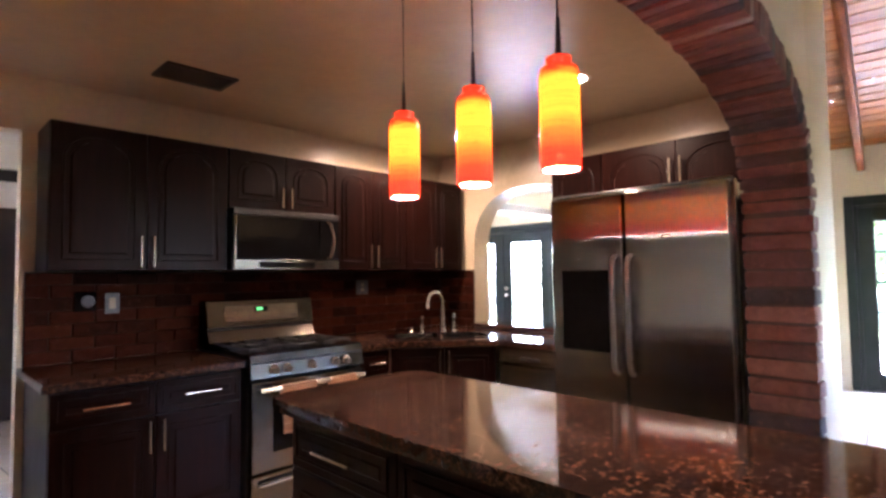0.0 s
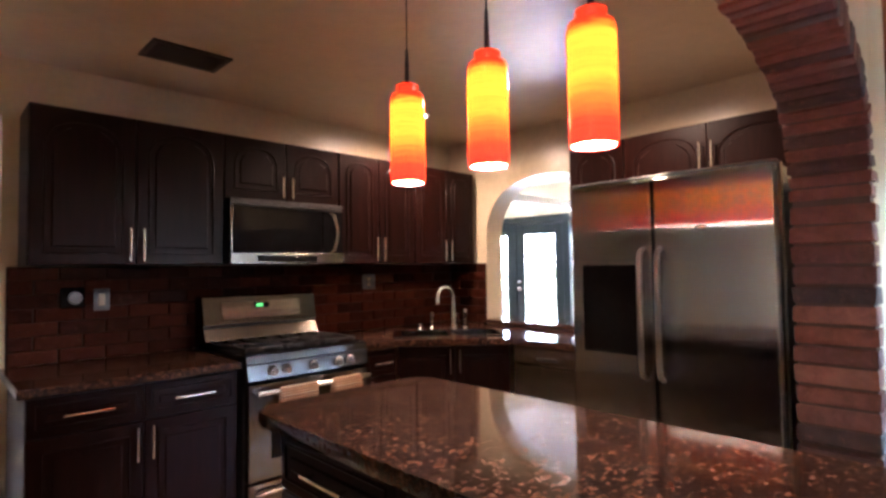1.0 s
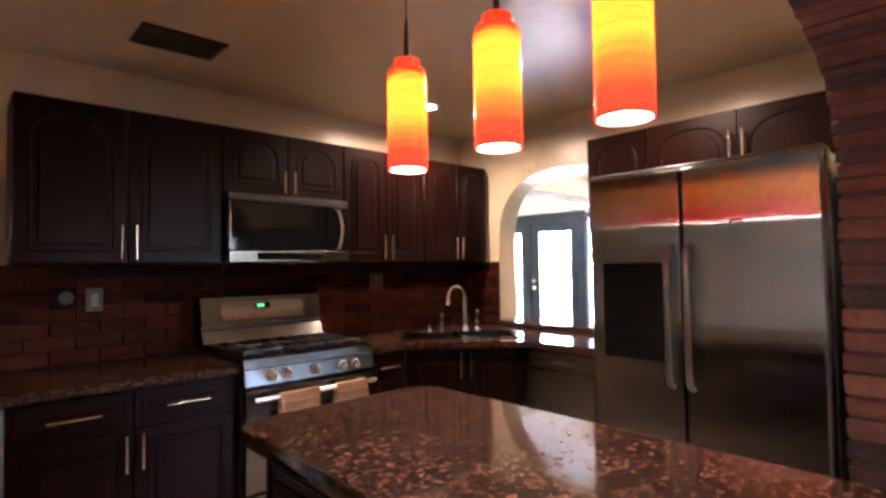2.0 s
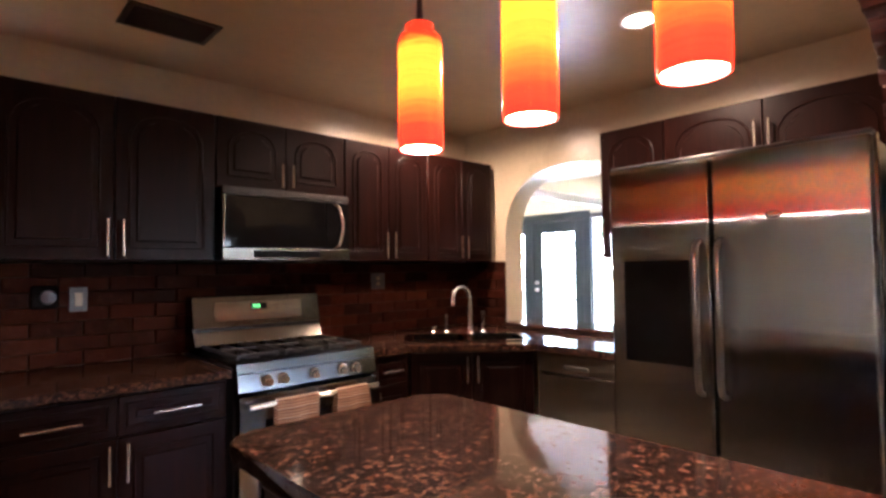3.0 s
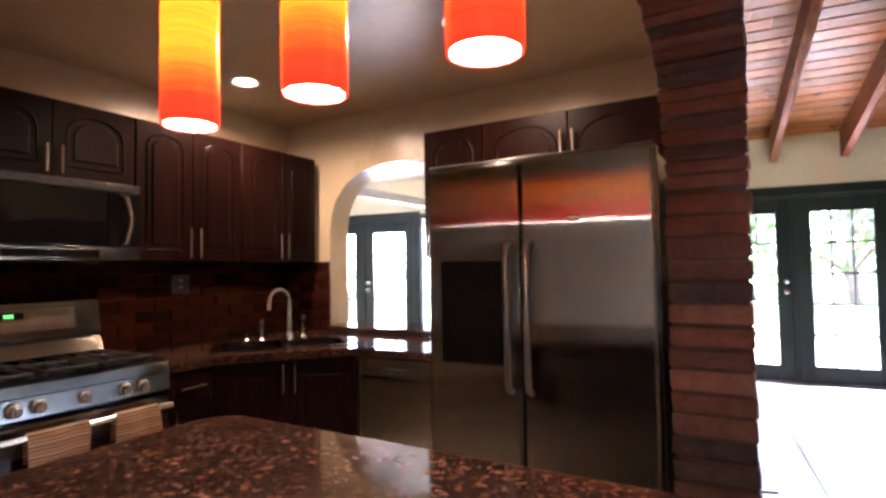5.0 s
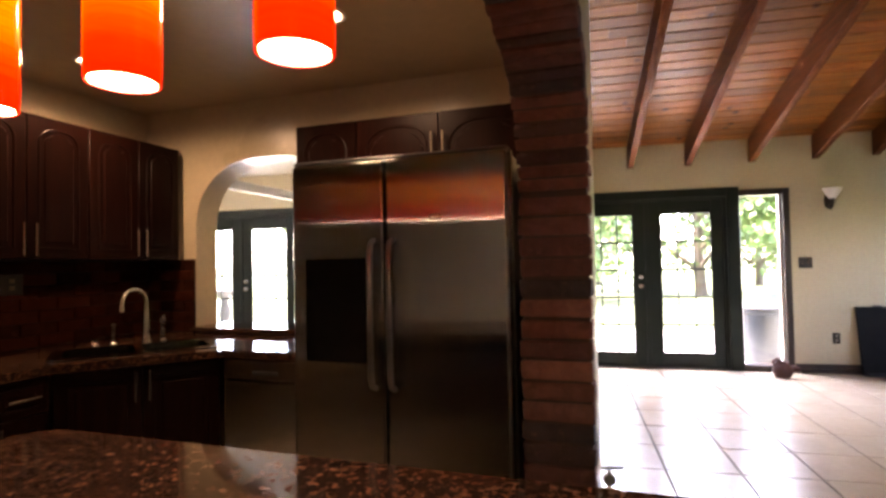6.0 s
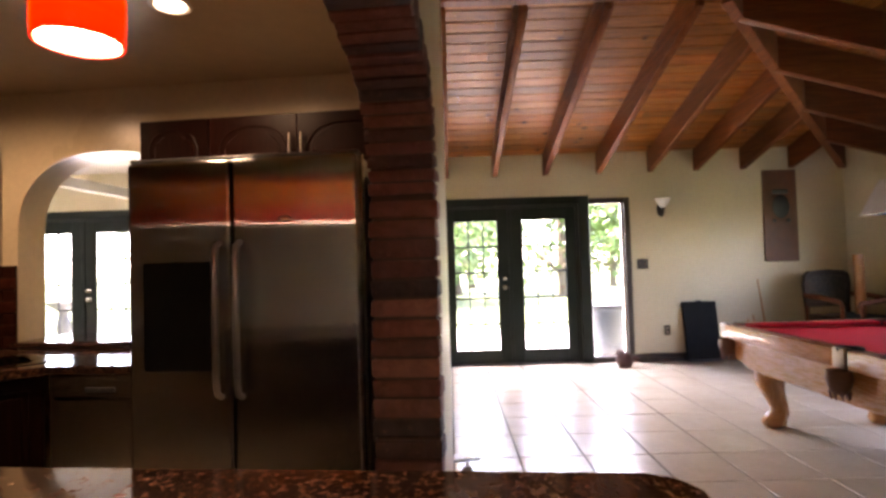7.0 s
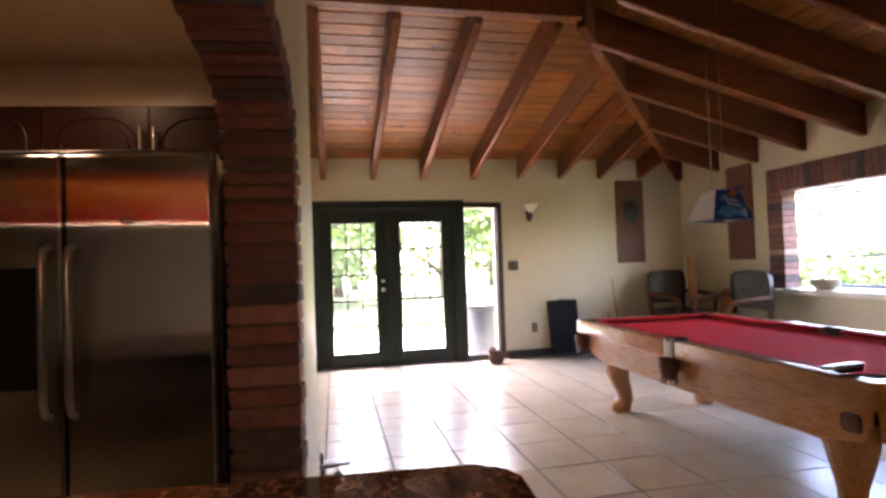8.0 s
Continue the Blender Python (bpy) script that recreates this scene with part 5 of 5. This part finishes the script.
# ---- east wall pieces ----
sc = thing("wall_sconce", LM @ pose(-0.002, -1.40, 1.94), "small bronze wall sconce with a white glass bowl", "sconce")
part("backplate", lathe(B(), [(0, -0.10), (0.03, -0.08), (0.045, 0.0), (0.03, 0.06), (0, 0.08)], 16, (0, 0, 0), 1.0), M["darktrim"], sc).matrix_basis = Matrix.Diagonal((0.35, 1, 1, 1))
part("arm", tube(B(), [(-0.01, 0, -0.08), (-0.06, 0, -0.10), (-0.10, 0, -0.06), (-0.105, 0, 0.01)], [0.016, 0.013, 0.015, 0.022], 10), M["darktrim"], sc)
part("bowl", lathe(B(), [(0.0, 0.0), (0.035, 0.01), (0.06, 0.05), (0.085, 0.095), (0.095, 0.12), (0.09, 0.12), (0.055, 0.055), (0, 0.02)], 22, (-0.105, 0, 0)), M["white"], sc)
t = thing("wall_plate", LM @ pose(-0.001, -1.15, 1.24), "square brown double switch plate", "wall plate")
part("plate", box(B(), -0.007, 0, -0.07, 0.07, -0.062, 0.062, 0.003), M["darktrim"], t)
for s in (-1, 1):
    part("switch", box(B(), -0.013, -0.005, s * 0.03 - 0.006, s * 0.03 + 0.006, -0.014, 0.014, 0.002), M["leather"], t)
t = thing("wall_plate", LM @ pose(-0.001, -1.43, 0.39), "brown wall outlet near the floor", "wall plate")
part("plate", box(B(), -0.007, 0, -0.037, 0.037, -0.06, 0.06, 0.003), M["darktrim"], t)
for s in (-1, 1):
    part("socket", box(B(), -0.011, -0.005, -0.015, 0.015, s * 0.024 - 0.014, s * 0.024 + 0.014, 0.002), M["plate"], t)
M["matteblack"] = surface("matte_black_board", (0.010, 0.010, 0.011), (0.018, 0.018, 0.018), rough=0.7, relief=0.1, spec=0.12)
bp = thing("folding_table", LM @ pose(-0.13, -1.83, 0.0, 0, 9, 0), "black folding table leaning against the wall", "folding table")
part("board", box(B(), -0.02, 0.02, -0.215, 0.215, 0.012, 0.75, 0.008), M["matteblack"], bp)
part("handle", box(B(), -0.012, 0.012, -0.04, 0.04, 0.752, 0.765, 0.004), M["black"], bp)
part("foot", box(B(), -0.09, 0.03, -0.20, 0.20, 0.0, 0.03, 0.006), M["black"], bp)
sb = solo("floor_bar", box(B(), -0.075, -0.04, -2.9, -1.05, 0.0, 0.05, 0.01), M["darktrim"], LM, "dark bar lying along the baseboard", "bar")

# reddish pot by the side light
M["terra"] = surface("terracotta", (0.06, 0.020, 0.013), (0.10, 0.030, 0.019), rough=0.7, relief=0.3)
po = thing("clay_figure_pot", LM @ pose(-0.30, -0.78, 0), "small terracotta pot with a spout on the tiled floor", "pot")
part("bowl", lathe(B(), [(0, 0), (0.07, 0.0), (0.095, 0.04), (0.10, 0.09), (0.075, 0.13), (0.06, 0.15), (0.068, 0.165), (0.05, 0.165), (0.05, 0.14), (0, 0.12)], 20), M["terra"], po)
part("spout", tube(B(), [(0.0, -0.07, 0.08), (0.0, -0.12, 0.10), (0, -0.17, 0.09)], [0.04, 0.035, 0.02], 10), M["terra"], po)
part("lug", tube(B(), [(0, 0.07, 0.12), (0.0, 0.09, 0.17), (0, 0.05, 0.20), (0, 0.02, 0.17)], 0.018, 8), M["terra"], po)

# cue racks
for nm, m, wd in (("cue_rack", LM @ pose(-0.002, -2.92, 1.22), 0.43), ("cue_rack", LM @ pose(-1.16, SV + 0.002, 1.22, 0, 0, -90), 0.42)):
    t = thing(nm, m, "brown wooden wall rack board with dark ornament", "cue rack", "cue racks on the walls")
    part("board", box(B(), -0.022, 0, -wd / 2, wd / 2, 0, 1.17, 0.006), M["leather"], t)
    part("ornament", lathe(B(), [(0, 0), (0.13, 0.004), (0.15, 0.012), (0.10, 0.022), (0, 0.026)], 22, squash=0.72), M["black"], t, "dark oval ornament").matrix_basis = pose(-0.022, 0, 0.70, 0, -90, 0)
    part("bracket", box(B(), -0.04, -0.02, -0.10, 0.10, 0.86, 0.92, 0.008), M["black"], t)
    for s in (-1, 1):
        part("clip", box(B(), -0.05, -0.02, s * 0.09 - 0.02, s * 0.09 + 0.02, 0.50, 0.54, 0.006), M["black"], t)


# armchairs in the corner
def armchair(m, label):
    t = thing("armchair", m, label, "chair", "chairs in the corner")
    part("seat", box(B(), -0.27, 0.27, -0.27, 0.25, 0.40, 0.50, 0.03, 2), M["blackcloth"], t)
    def back_outline(g):
        return [(-0.27 + g, 0.56 + g), (0.27 - g, 0.56 + g), (0.29 - g, 0.78), (0.275 - g, 0.88 - g * 0.6), (0.22 - g, 0.92 - g), (0, 0.935 - g), (-0.22 + g, 0.92 - g), (-0.275 + g, 0.88 - g * 0.6), (-0.29 + g, 0.78)]
    bm = B()
    outer, inner = back_outline(0), back_outline(0.045)
    for k in range(len(outer)):
        n_ = (k + 1) % len(outer)
        prism(bm, [outer[k], outer[n_], inner[n_], inner[k]], "y", 0.24, 0.285)
    bmesh.ops.remove_doubles(bm, verts=bm.verts, dist=1e-5)
    b_ = part("backrest_frame", bm, M["darktrim"], t)
    part("backrest_pad", prism(B(), back_outline(0.043), "y", 0.25, 0.275, 0.006), M["patterncloth"], b_, "faded patterned cloth")
    for s in (-1, 1):
        part("back_post", tube(B(), [(s * 0.24, 0.262, 0.575), (s * 0.25, 0.25, 0.44)], 0.018, 8), M["darktrim"], t)
    for s in (-1, 1):
        part("armrest", tube(B(), [(s * 0.30, 0.25, 0.68), (s * 0.31, 0.0, 0.67), (s * 0.31, -0.24, 0.64), (s * 0.30, -0.27, 0.61)], [0.022, 0.026, 0.026, 0.02], 8), M["beam"], t)
        part("leg", tube(B(), [(s * 0.29, -0.25, 0.63), (s * 0.27, -0.24, 0.40), (s * 0.27, -0.26, 0.0)], [0.02, 0.024, 0.018], 8), M["beam"], t)
        part("leg", tube(B(), [(s * 0.26, 0.26, 0.60), (s * 0.26, 0.25, 0.40), (s * 0.26, 0.30, 0.0)], [0.02, 0.024, 0.018], 8), M["beam"], t)
    return t


M["blackcloth"] = surface("dark_upholstery", (0.03, 0.028, 0.025), (0.06, 0.055, 0.048), scale=12, rough=0.85, relief=0.4)
M["patterncloth"] = surface("faded_patterned_cloth", (0.035, 0.036, 0.030), (0.12, 0.11, 0.085), scale=22, rough=0.9)
armchair(LM @ pose(-0.62, -3.26, 0, 0, 0, -80) @ Matrix.Diagonal((1.1, 1, 1.19, 1)), "dark upholstered wooden armchair in the corner")
armchair(LM @ pose(-1.55, -3.22, 0, 0, 0, 176) @ Matrix.Diagonal((1.15, 1, 1.18, 1)), "dark upholstered armchair with oval pattern by the window")
# low wooden chair between them, and cues in the corner
t = thing("wooden_chair", LM @ pose(-0.95, -3.45, 0, 0, 0, 160), "small reddish wooden chair", "chair")
part("seat", box(B(), -0.2, 0.2, -0.2, 0.2, 0.42, 0.46, 0.012), M["oak"], t)
part("backrest", prism(B(), [(-0.19, 0.60), (0.19, 0.60), (0.20, 0.80), (0.1, 0.86), (-0.1, 0.86), (-0.20, 0.80)], "y", 0.18, 0.205, 0.008), M["oak"], t)
for sx in (-1, 1):
    part("leg", tube(B(), [(sx * 0.17, -0.17, 0.42), (sx * 0.18, -0.19, 0)], 0.018, 8), M["oakZ"], t)
    part("leg", tube(B(), [(sx * 0.17, 0.19, 0.80), (sx * 0.17, 0.17, 0.42), (sx * 0.18, 0.20, 0)], 0.018, 8), M["oakZ"], t)
for x, y, ln in ((-0.10, -2.60, 1.0), (-0.10, -2.52, 0.55), (-0.10, -2.45, 0.5)):
    solo("pool_cue", tube(B(), [(-0.12, 0, 0), (0.08, 0.01, ln)], [0.015, 0.008], 8), M["oakZ"], LM @ pose(x, y, 0), "wooden stick leaning against the wall", "cue", "cues by the wall")
solo("wooden_post", tube(B(), [(0, 0, 0), (0, 0, 1.28)], 0.055, 14), M["oakZ"], LM @ pose(-0.62, -3.42, 0), "tall light wooden post in the corner", "post")
# bowl on the window ledge
solo("window_bowl", lathe(B(), [(0, 0), (0.10, 0), (0.16, 0.05), (0.17, 0.11), (0.16, 0.11), (0.14, 0.06), (0, 0.02)], 24, squash=0.5), M["plate"], LM @ pose(-2.30, SV + 0.02, WZ0 + 0.032), "shallow pale bowl on the window ledge", "bowl")
# folded papers on a low bench
solo("bench", box(B(), -0.45, 0.45, -0.18, 0.18, 0.0, 0.42, 0.01), M["beam"], LM @ pose(-1.75, -2.75, 0), "low dark wooden bench", "bench")
for k, (dx, dy, a) in enumerate(((-0.2, 0.02, 12), (0.16, -0.03, -20))):
    solo("folded_cloth", box(B(), -0.17, 0.17, -0.13, 0.13, 0, 0.05, 0.02, 2), M["white"], LM @ pose(-1.75 + dx, -2.75 + dy, 0.421, 0, 0, a), "folded white cloth on the bench", "cloth")

# small bone-coloured creeper by the wall corner
t = thing("wheeled_stand", LM @ pose(-3.60, 1.29, 0, 0, 0, -80), "small pale board on a caster wheel", "dolly")
part("board", box(B(), -0.10, 0.12, -0.055, 0.055, 0.112, 0.132, 0.008), M["shadewhite"], t)
part("stem", tube(B(), [(0.05, 0, 0.112), (0.05, 0, 0.06)], 0.012, 8), M["chrome"], t)
part("wheel", lathe(B(), [(0, -0.012), (0.03, -0.012), (0.034, -0.006), (0.034, 0.006), (0.03, 0.012), (0, 0.012)], 16), M["plate"], t).matrix_basis = pose(0.05, 0, 0.036, 90, 0, 0)
part("upright", box(B(), -0.05, -0.035, -0.02, 0.02, 0.0, 0.19, 0.004), M["greyplate"], t)

# hall door
t = thing("door_3", pose(0.25, 6.76, 0), "dark wooden door at the end of the hall", "door", "", "structure")
part("leaf", box(B(), 0, 0.86, 0, 0.04, 0.005, 2.03, 0.004), M["darktrim"], t)
part("door_handle", tube(B(), [(0.08, 0, 1.0), (0.08, -0.05, 1.0), (0.17, -0.055, 1.0)], 0.01, 8), M["chrome"], t)


# ---- outdoors things ----
bb = thing("bird_bath", pose(8.82, 7.53, -0.05), "dark stone bird bath on the patio outside", "bird bath")
part("pedestal", lathe(B(), [(0, 0), (0.17, 0), (0.17, 0.05), (0.11, 0.09), (0.075, 0.20), (0.085, 0.38), (0.12, 0.50), (0.10, 0.60), (0.065, 0.70), (0.09, 0.80), (0, 0.80)], 18), M["iron"], bb)
part("bowl", lathe(B(), [(0, 0.80), (0.10, 0.80), (0.20, 0.85), (0.25, 0.92), (0.26, 0.94), (0.23, 0.935), (0.15, 0.88), (0, 0.86)], 24), M["iron"], bb)
bn = thing("rubbish_bin", LM @ pose(1.05, -0.98, -0.05), "round grey-blue plastic bin outside the glass", "bin")
part("barrel", lathe(B(), [(0, 0), (0.27, 0), (0.30, 0.62), (0.33, 0.64), (0.33, 0.68), (0.31, 0.69), (0, 0.70)], 26), M["blue_bin"], bn)
part("lid", lathe(B(), [(0.34, 0.69), (0.345, 0.71), (0.30, 0.74), (0.1, 0.77), (0, 0.775)], 26), M["blue_bin"], bn)


def tree(m, h, seed, spread):
    r = random.Random(seed)
    t = thing("tree", m, "leafy garden tree in sunlight", "tree", "garden trees")
    bm = B()
    tube(bm, [(0, 0, 0), (0.1, 0.05, h * 0.25), (0.0, 0.1, h * 0.5), (0.1, 0, h * 0.8)], [h * 0.035, h * 0.026, h * 0.018, h * 0.006], 9)
    tips = [Vector((0.1, 0, h * 0.85))]
    for k in range(16):
        a = r.uniform(0, 6.28)
        z0 = h * r.uniform(0.06, 0.6)
        e = Vector((math.cos(a) * spread * r.uniform(0.4, 0.9), math.sin(a) * spread * r.uniform(0.4, 0.9), z0 + h * r.uniform(0.1, 0.3)))
        tube(bm, [(0.05, 0.05, z0), (e.x * 0.5, e.y * 0.5, (z0 + e.z) / 2 + 0.1), tuple(e)], [h * 0.014, h * 0.009, h * 0.003], 6)
        tips.append(e)
    part("trunk", bm, M["bark"], t)
    verts, faces = [], []
    for k in range(3600):
        c = r.choice(tips)
        q_ = Vector((r.gauss(0, 1), r.gauss(0, 1), r.gauss(0, 0.8))) * spread * 0.27 + c
        if q_.z < h * 0.12:
            continue
        a = Vector((r.gauss(0, 1), r.gauss(0, 1), r.gauss(0, 1))).normalized() * r.uniform(0.10, 0.2)
        b = a.cross(Vector((r.gauss(0, 1), r.gauss(0, 1), r.gauss(0, 1)))).normalized() * a.length * 0.6
        n = len(verts)
        verts += [tuple(q_ - a), tuple(q_ + b), tuple(q_ + a), tuple(q_ - b)]
        faces.append((n, n + 1, n + 2, n + 3))
    me = bpy.data.meshes.new("crown")
    me.from_pydata(verts, [], faces)
    me.materials.append(M["leaf"])
    o = new("crown", me)
    o.parent = t
    return t


t1 = tree(LM @ pose(13, 2.2, -0.14), 6.0, 1, 2.6)
t2 = tree(LM @ pose(16, -3.5, -0.14), 7.0, 2, 3.0)
rr = random.Random(8)
for x, y in ((14, 6), (19, 1), (13, -6.5), (20, 9), (24, -8), (22, 4.5), (17, 12), (10, -9.5), (26, 0), (25, 13), (28, 8)):
    copy_thing(rr.choice((t1, t2)), LM @ pose(x, y, -0.14, 0, 0, rr.uniform(0, 360)))
# hedge and fence beyond the south window
for k in range(46):
    x = -9.0 + k * 0.28
    solo("fence_board", box(B(), 0, 0.26, 0, 0.02, 0, 1.5 + 0.02 * (k % 3), 0.004), M["fence"], LM @ pose(x, -10.5, -0.14), "weathered garden fence board", "fence board", "garden fence")
verts, faces = [], []
r = random.Random(12)
for k in range(9000):
    c = Vector((r.uniform(-9, 4), -9.2 + r.gauss(0, 0.35), abs(r.gauss(0.55, 0.45)) - 0.1))
    a = Vector((r.gauss(0, 1), r.gauss(0, 1), r.gauss(0, 1))).normalized() * r.uniform(0.05, 0.11)
    b = a.cross(Vector((r.gauss(0, 1), r.gauss(0, 1), r.gauss(0, 1)))).normalized() * a.length * 0.6
    n = len(verts)
    verts += [tuple(c - a), tuple(c + b), tuple(c + a), tuple(c - b)]
    faces.append((n, n + 1, n + 2, n + 3))
me = bpy.data.meshes.new("hedge")
me.from_pydata(verts, [], faces)
me.materials.append(M["leaf"])
ob = new("hedge", me)
ob.matrix_world = LM
tagged(ob, "low leafy hedge before the fence", "hedge", kind="stuff")
# screen enclosure frame outside the window
se = thing("screen_enclosure", LM, "grey metal frame of a screened porch", "screen frame")
for p0, p1 in (((-2.15, -4.0, 1.95), (-2.6, -6.6, 1.70)), ((-2.6, -6.6, 1.70), (-6.0, -6.6, 1.70)), ((-2.6, -6.6, 1.70), (-2.6, -6.6, -0.12)), ((-4.6, -6.6, 1.70), (-4.6, -6.6, -0.12))):
    part("bar", tube(B(), [p0, p1], 0.028, 6), M["greyplate"], se)

# ---- bricks of the arch ----
rb = random.Random(21)
PITCH = 0.0735


def arch_curve(n=900):
    """Points along the inside of the arch, from the foot of the east jamb over to the west one."""
    pts = [(JX, 0.0), (JX, AZ)]
    for k in range(1, n):
        a = math.pi * k / n
        c, s = math.cos(a), math.sin(a)
        x = ACX + AA * math.copysign(abs(c) ** (2 / 3.0), c)
        z = AZ + AB * abs(s) ** (2 / 3.0)
        pts.append((x, z))
    pts += [(ACX - AA, AZ), (ACX - AA, 0.0)]
    return pts


def along(pts, step):
    out, left = [], step / 2
    for a, b in zip(pts, pts[1:]):
        a, b = Vector(a), Vector(b)
        L = (b - a).length
        pos = left
        while pos < L:
            out.append((a.lerp(b, pos / L), (b - a).normalized()))
            pos += step
        left = pos - L
    return out


brick_meshes = []
for k in range(6):
    bm = box(B(), -0.0315, 0.0315, -0.127, 0.127, -0.0, RING, 0.005)
    for v in bm.verts:
        v.co += Vector((rb.uniform(-1, 1) * 0.0022, rb.uniform(-1, 1) * 0.003, rb.uniform(-1, 1) * 0.003))
    me = finish(bm, "brick")
    me.materials.append(M["brick"])
    brick_meshes.append(me)
ar = thing("brick_arch", I4, "wide arch of weathered red-brown bricks", "arch", "", "structure")
bm = B()
core = along(arch_curve(), 0.06)
ring_in, ring_out = [], []
for p_, d_ in core:
    nn = Vector((d_.y, -d_.x))
    ring_in.append(p_ + nn * 0.012)
    ring_out.append(p_ + nn * (RING - 0.003))
rows = []
for a, b in zip(ring_in, ring_out):
    rows.append([bm.verts.new((a.x, AY0 + 0.012, a.y)), bm.verts.new((b.x, AY0 + 0.012, b.y)), bm.verts.new((b.x, AY1 - 0.012, b.y)), bm.verts.new((a.x, AY1 - 0.012, a.y))])
for r0, r1 in zip(rows, rows[1:]):
    for k in range(4):
        bm.faces.new((r0[k], r0[(k + 1) % 4], r1[(k + 1) % 4], r1[k]))
part("mortar", bm, M["mortar"], ar)
curve = arch_curve()
courses = [(p_, d_, 1.0) for leg in (curve[:2], curve[-2:]) for p_, d_ in along(leg, PITCH)]
# in the bow the bricks stand on edge, thinner and closer
courses += [(p_, d_, 0.66) for p_, d_ in along(curve[1:-1], 0.049)]
for p_, d_, thin in courses:
    o = new("brick", rb.choice(brick_meshes))
    o.parent = ar
    nn = Vector((d_.y, -d_.x))
    sh = rb.uniform(-0.003, 0.003)
    o.matrix_basis = Matrix(((d_.x * thin, 0, nn.x, p_.x + nn.x * sh), (0, 1, 0, (AY0 + AY1) / 2 + rb.uniform(-0.0025, 0.0025)), (d_.y * thin, 0, nn.y, p_.y + nn.y * sh), (0, 0, 0, 1)))

# ---- backsplash bricks ----
sp_ = thing("brick_backsplash", I4, "dark red brick backsplash over the worktops", "backsplash", "", "structure")
part("mortar", box(B(), 0.525, EW - 0.01, NW - 0.012, NW - 0.001, CT + 0.001, 1.368), M["mortarD"], sp_)
part("mortar", box(B(), EW - 0.012, EW - 0.001, PY1 + 0.005, NW - 0.012, CT + 0.001, 1.372), M["mortarD"], sp_)
sm = {}


def splash_mesh(w):
    key = round(w, 2)
    if key not in sm:
        bm = box(B(), -w / 2 + 0.004, w / 2 - 0.004, -0.009, 0.009, -0.034, 0.034, 0.003)
        for v in bm.verts:
            v.co += Vector((rb.uniform(-1, 1) * 0.002, rb.uniform(-1, 1) * 0.002, rb.uniform(-1, 1) * 0.002))
        me = finish(bm, "brick")
        me.materials.append(M["splash"])
        sm[key] = me
    return sm[key]


for row in range(7):
    z = CT + 0.037 + row * 0.0722
    x = 0.525
    first = True
    while x < EW - 0.03:
        w = 0.215 if not (first and row % 2) else 0.11
        w = min(w, EW - 0.012 - x)
        first = False
        if w > 0.03 and not (1.46 < x and x + w < 2.17 and z < 1.13):
            o = new("brick", splash_mesh(w))
            o.parent = sp_
            o.matrix_basis = pose(x + w / 2, NW - 0.019 + rb.uniform(-0.003, 0.002), z)
        x += w
    y = NW - 0.03
    for w in ((0.215, 0.20) if row % 2 else (0.11, 0.215, 0.09)):
        o = new("brick", splash_mesh(w))
        o.parent = sp_
        o.matrix_basis = pose(EW - 0.019, y - w / 2, z, 0, 0, 90)
        y -= w

# ---- bricks round the south window ----
wb = thing("brick_surround", LM, "brick trim round the window", "brick trim", "", "structure")
bw = {}


def trim_brick(l, d, h):
    if (l, d, h) not in bw:
        bm = box(B(), -l / 2, l / 2, -d / 2, d / 2, -h / 2, h / 2, 0.005)
        me = finish(bm, "brick")
        me.materials.append(M["brick"])
        bw[(l, d, h)] = me
    return bw[(l, d, h)]


for k in range(15):
    z = WZ0 + 0.03 + 0.037 + k * 0.0735
    for u in (WU1 + 0.110, WU0 - 0.110):
        o = new("brick", trim_brick(0.216, 0.20, 0.066))
        o.parent = wb
        o.matrix_basis = pose(u + rb.uniform(-0.004, 0.004), SV - 0.045, z)
n_head = int((WU1 - WU0 + 0.44) / 0.0735)
for k in range(n_head):
    o = new("brick", trim_brick(0.066, 0.20, 0.265))
    o.parent = wb
    o.matrix_basis = pose(WU0 - 0.22 + 0.037 + k * 0.0735, SV - 0.045, WZ1 + 0.136)
part("mortar", box(B(), WU1 + 0.008, WU1 + 0.218, SV - 0.145, SV + 0.045, WZ0 + 0.03, WZ1 + 0.001), M["mortarD"], wb)
part("mortar", box(B(), WU0 - 0.218, WU0 - 0.008, SV - 0.145, SV + 0.045, WZ0 + 0.03, WZ1 + 0.001), M["mortarD"], wb)
part("mortar", box(B(), WU0 - 0.218, WU1 + 0.218, SV - 0.145, SV + 0.045, WZ1 + 0.008, WZ1 + 0.268), M["mortarD"], wb)

# ---- near floor tiles ----
fl = bpy.data.objects["floor"]
tm = {}
for (u0, u1, v0, v1) in tiles_near:
    key = (round(u1 - u0, 3), round(v1 - v0, 3))
    if key not in tm:
        bm = box(B(), -key[0] / 2 + 0.005, key[0] / 2 - 0.005, -key[1] / 2 + 0.005, key[1] / 2 - 0.005, -0.01, 0.0, 0.003)
        me = finish(bm, "tile")
        me.materials.append(M["tile"])
        tm[key] = me
    o = new("tile", tm[key])
    o.parent = fl
    o.matrix_basis = pose((u0 + u1) / 2, (v0 + v1) / 2, rb.uniform(-0.0006, 0.0006), rb.uniform(-0.06, 0.06), rb.uniform(-0.06, 0.06), 0)
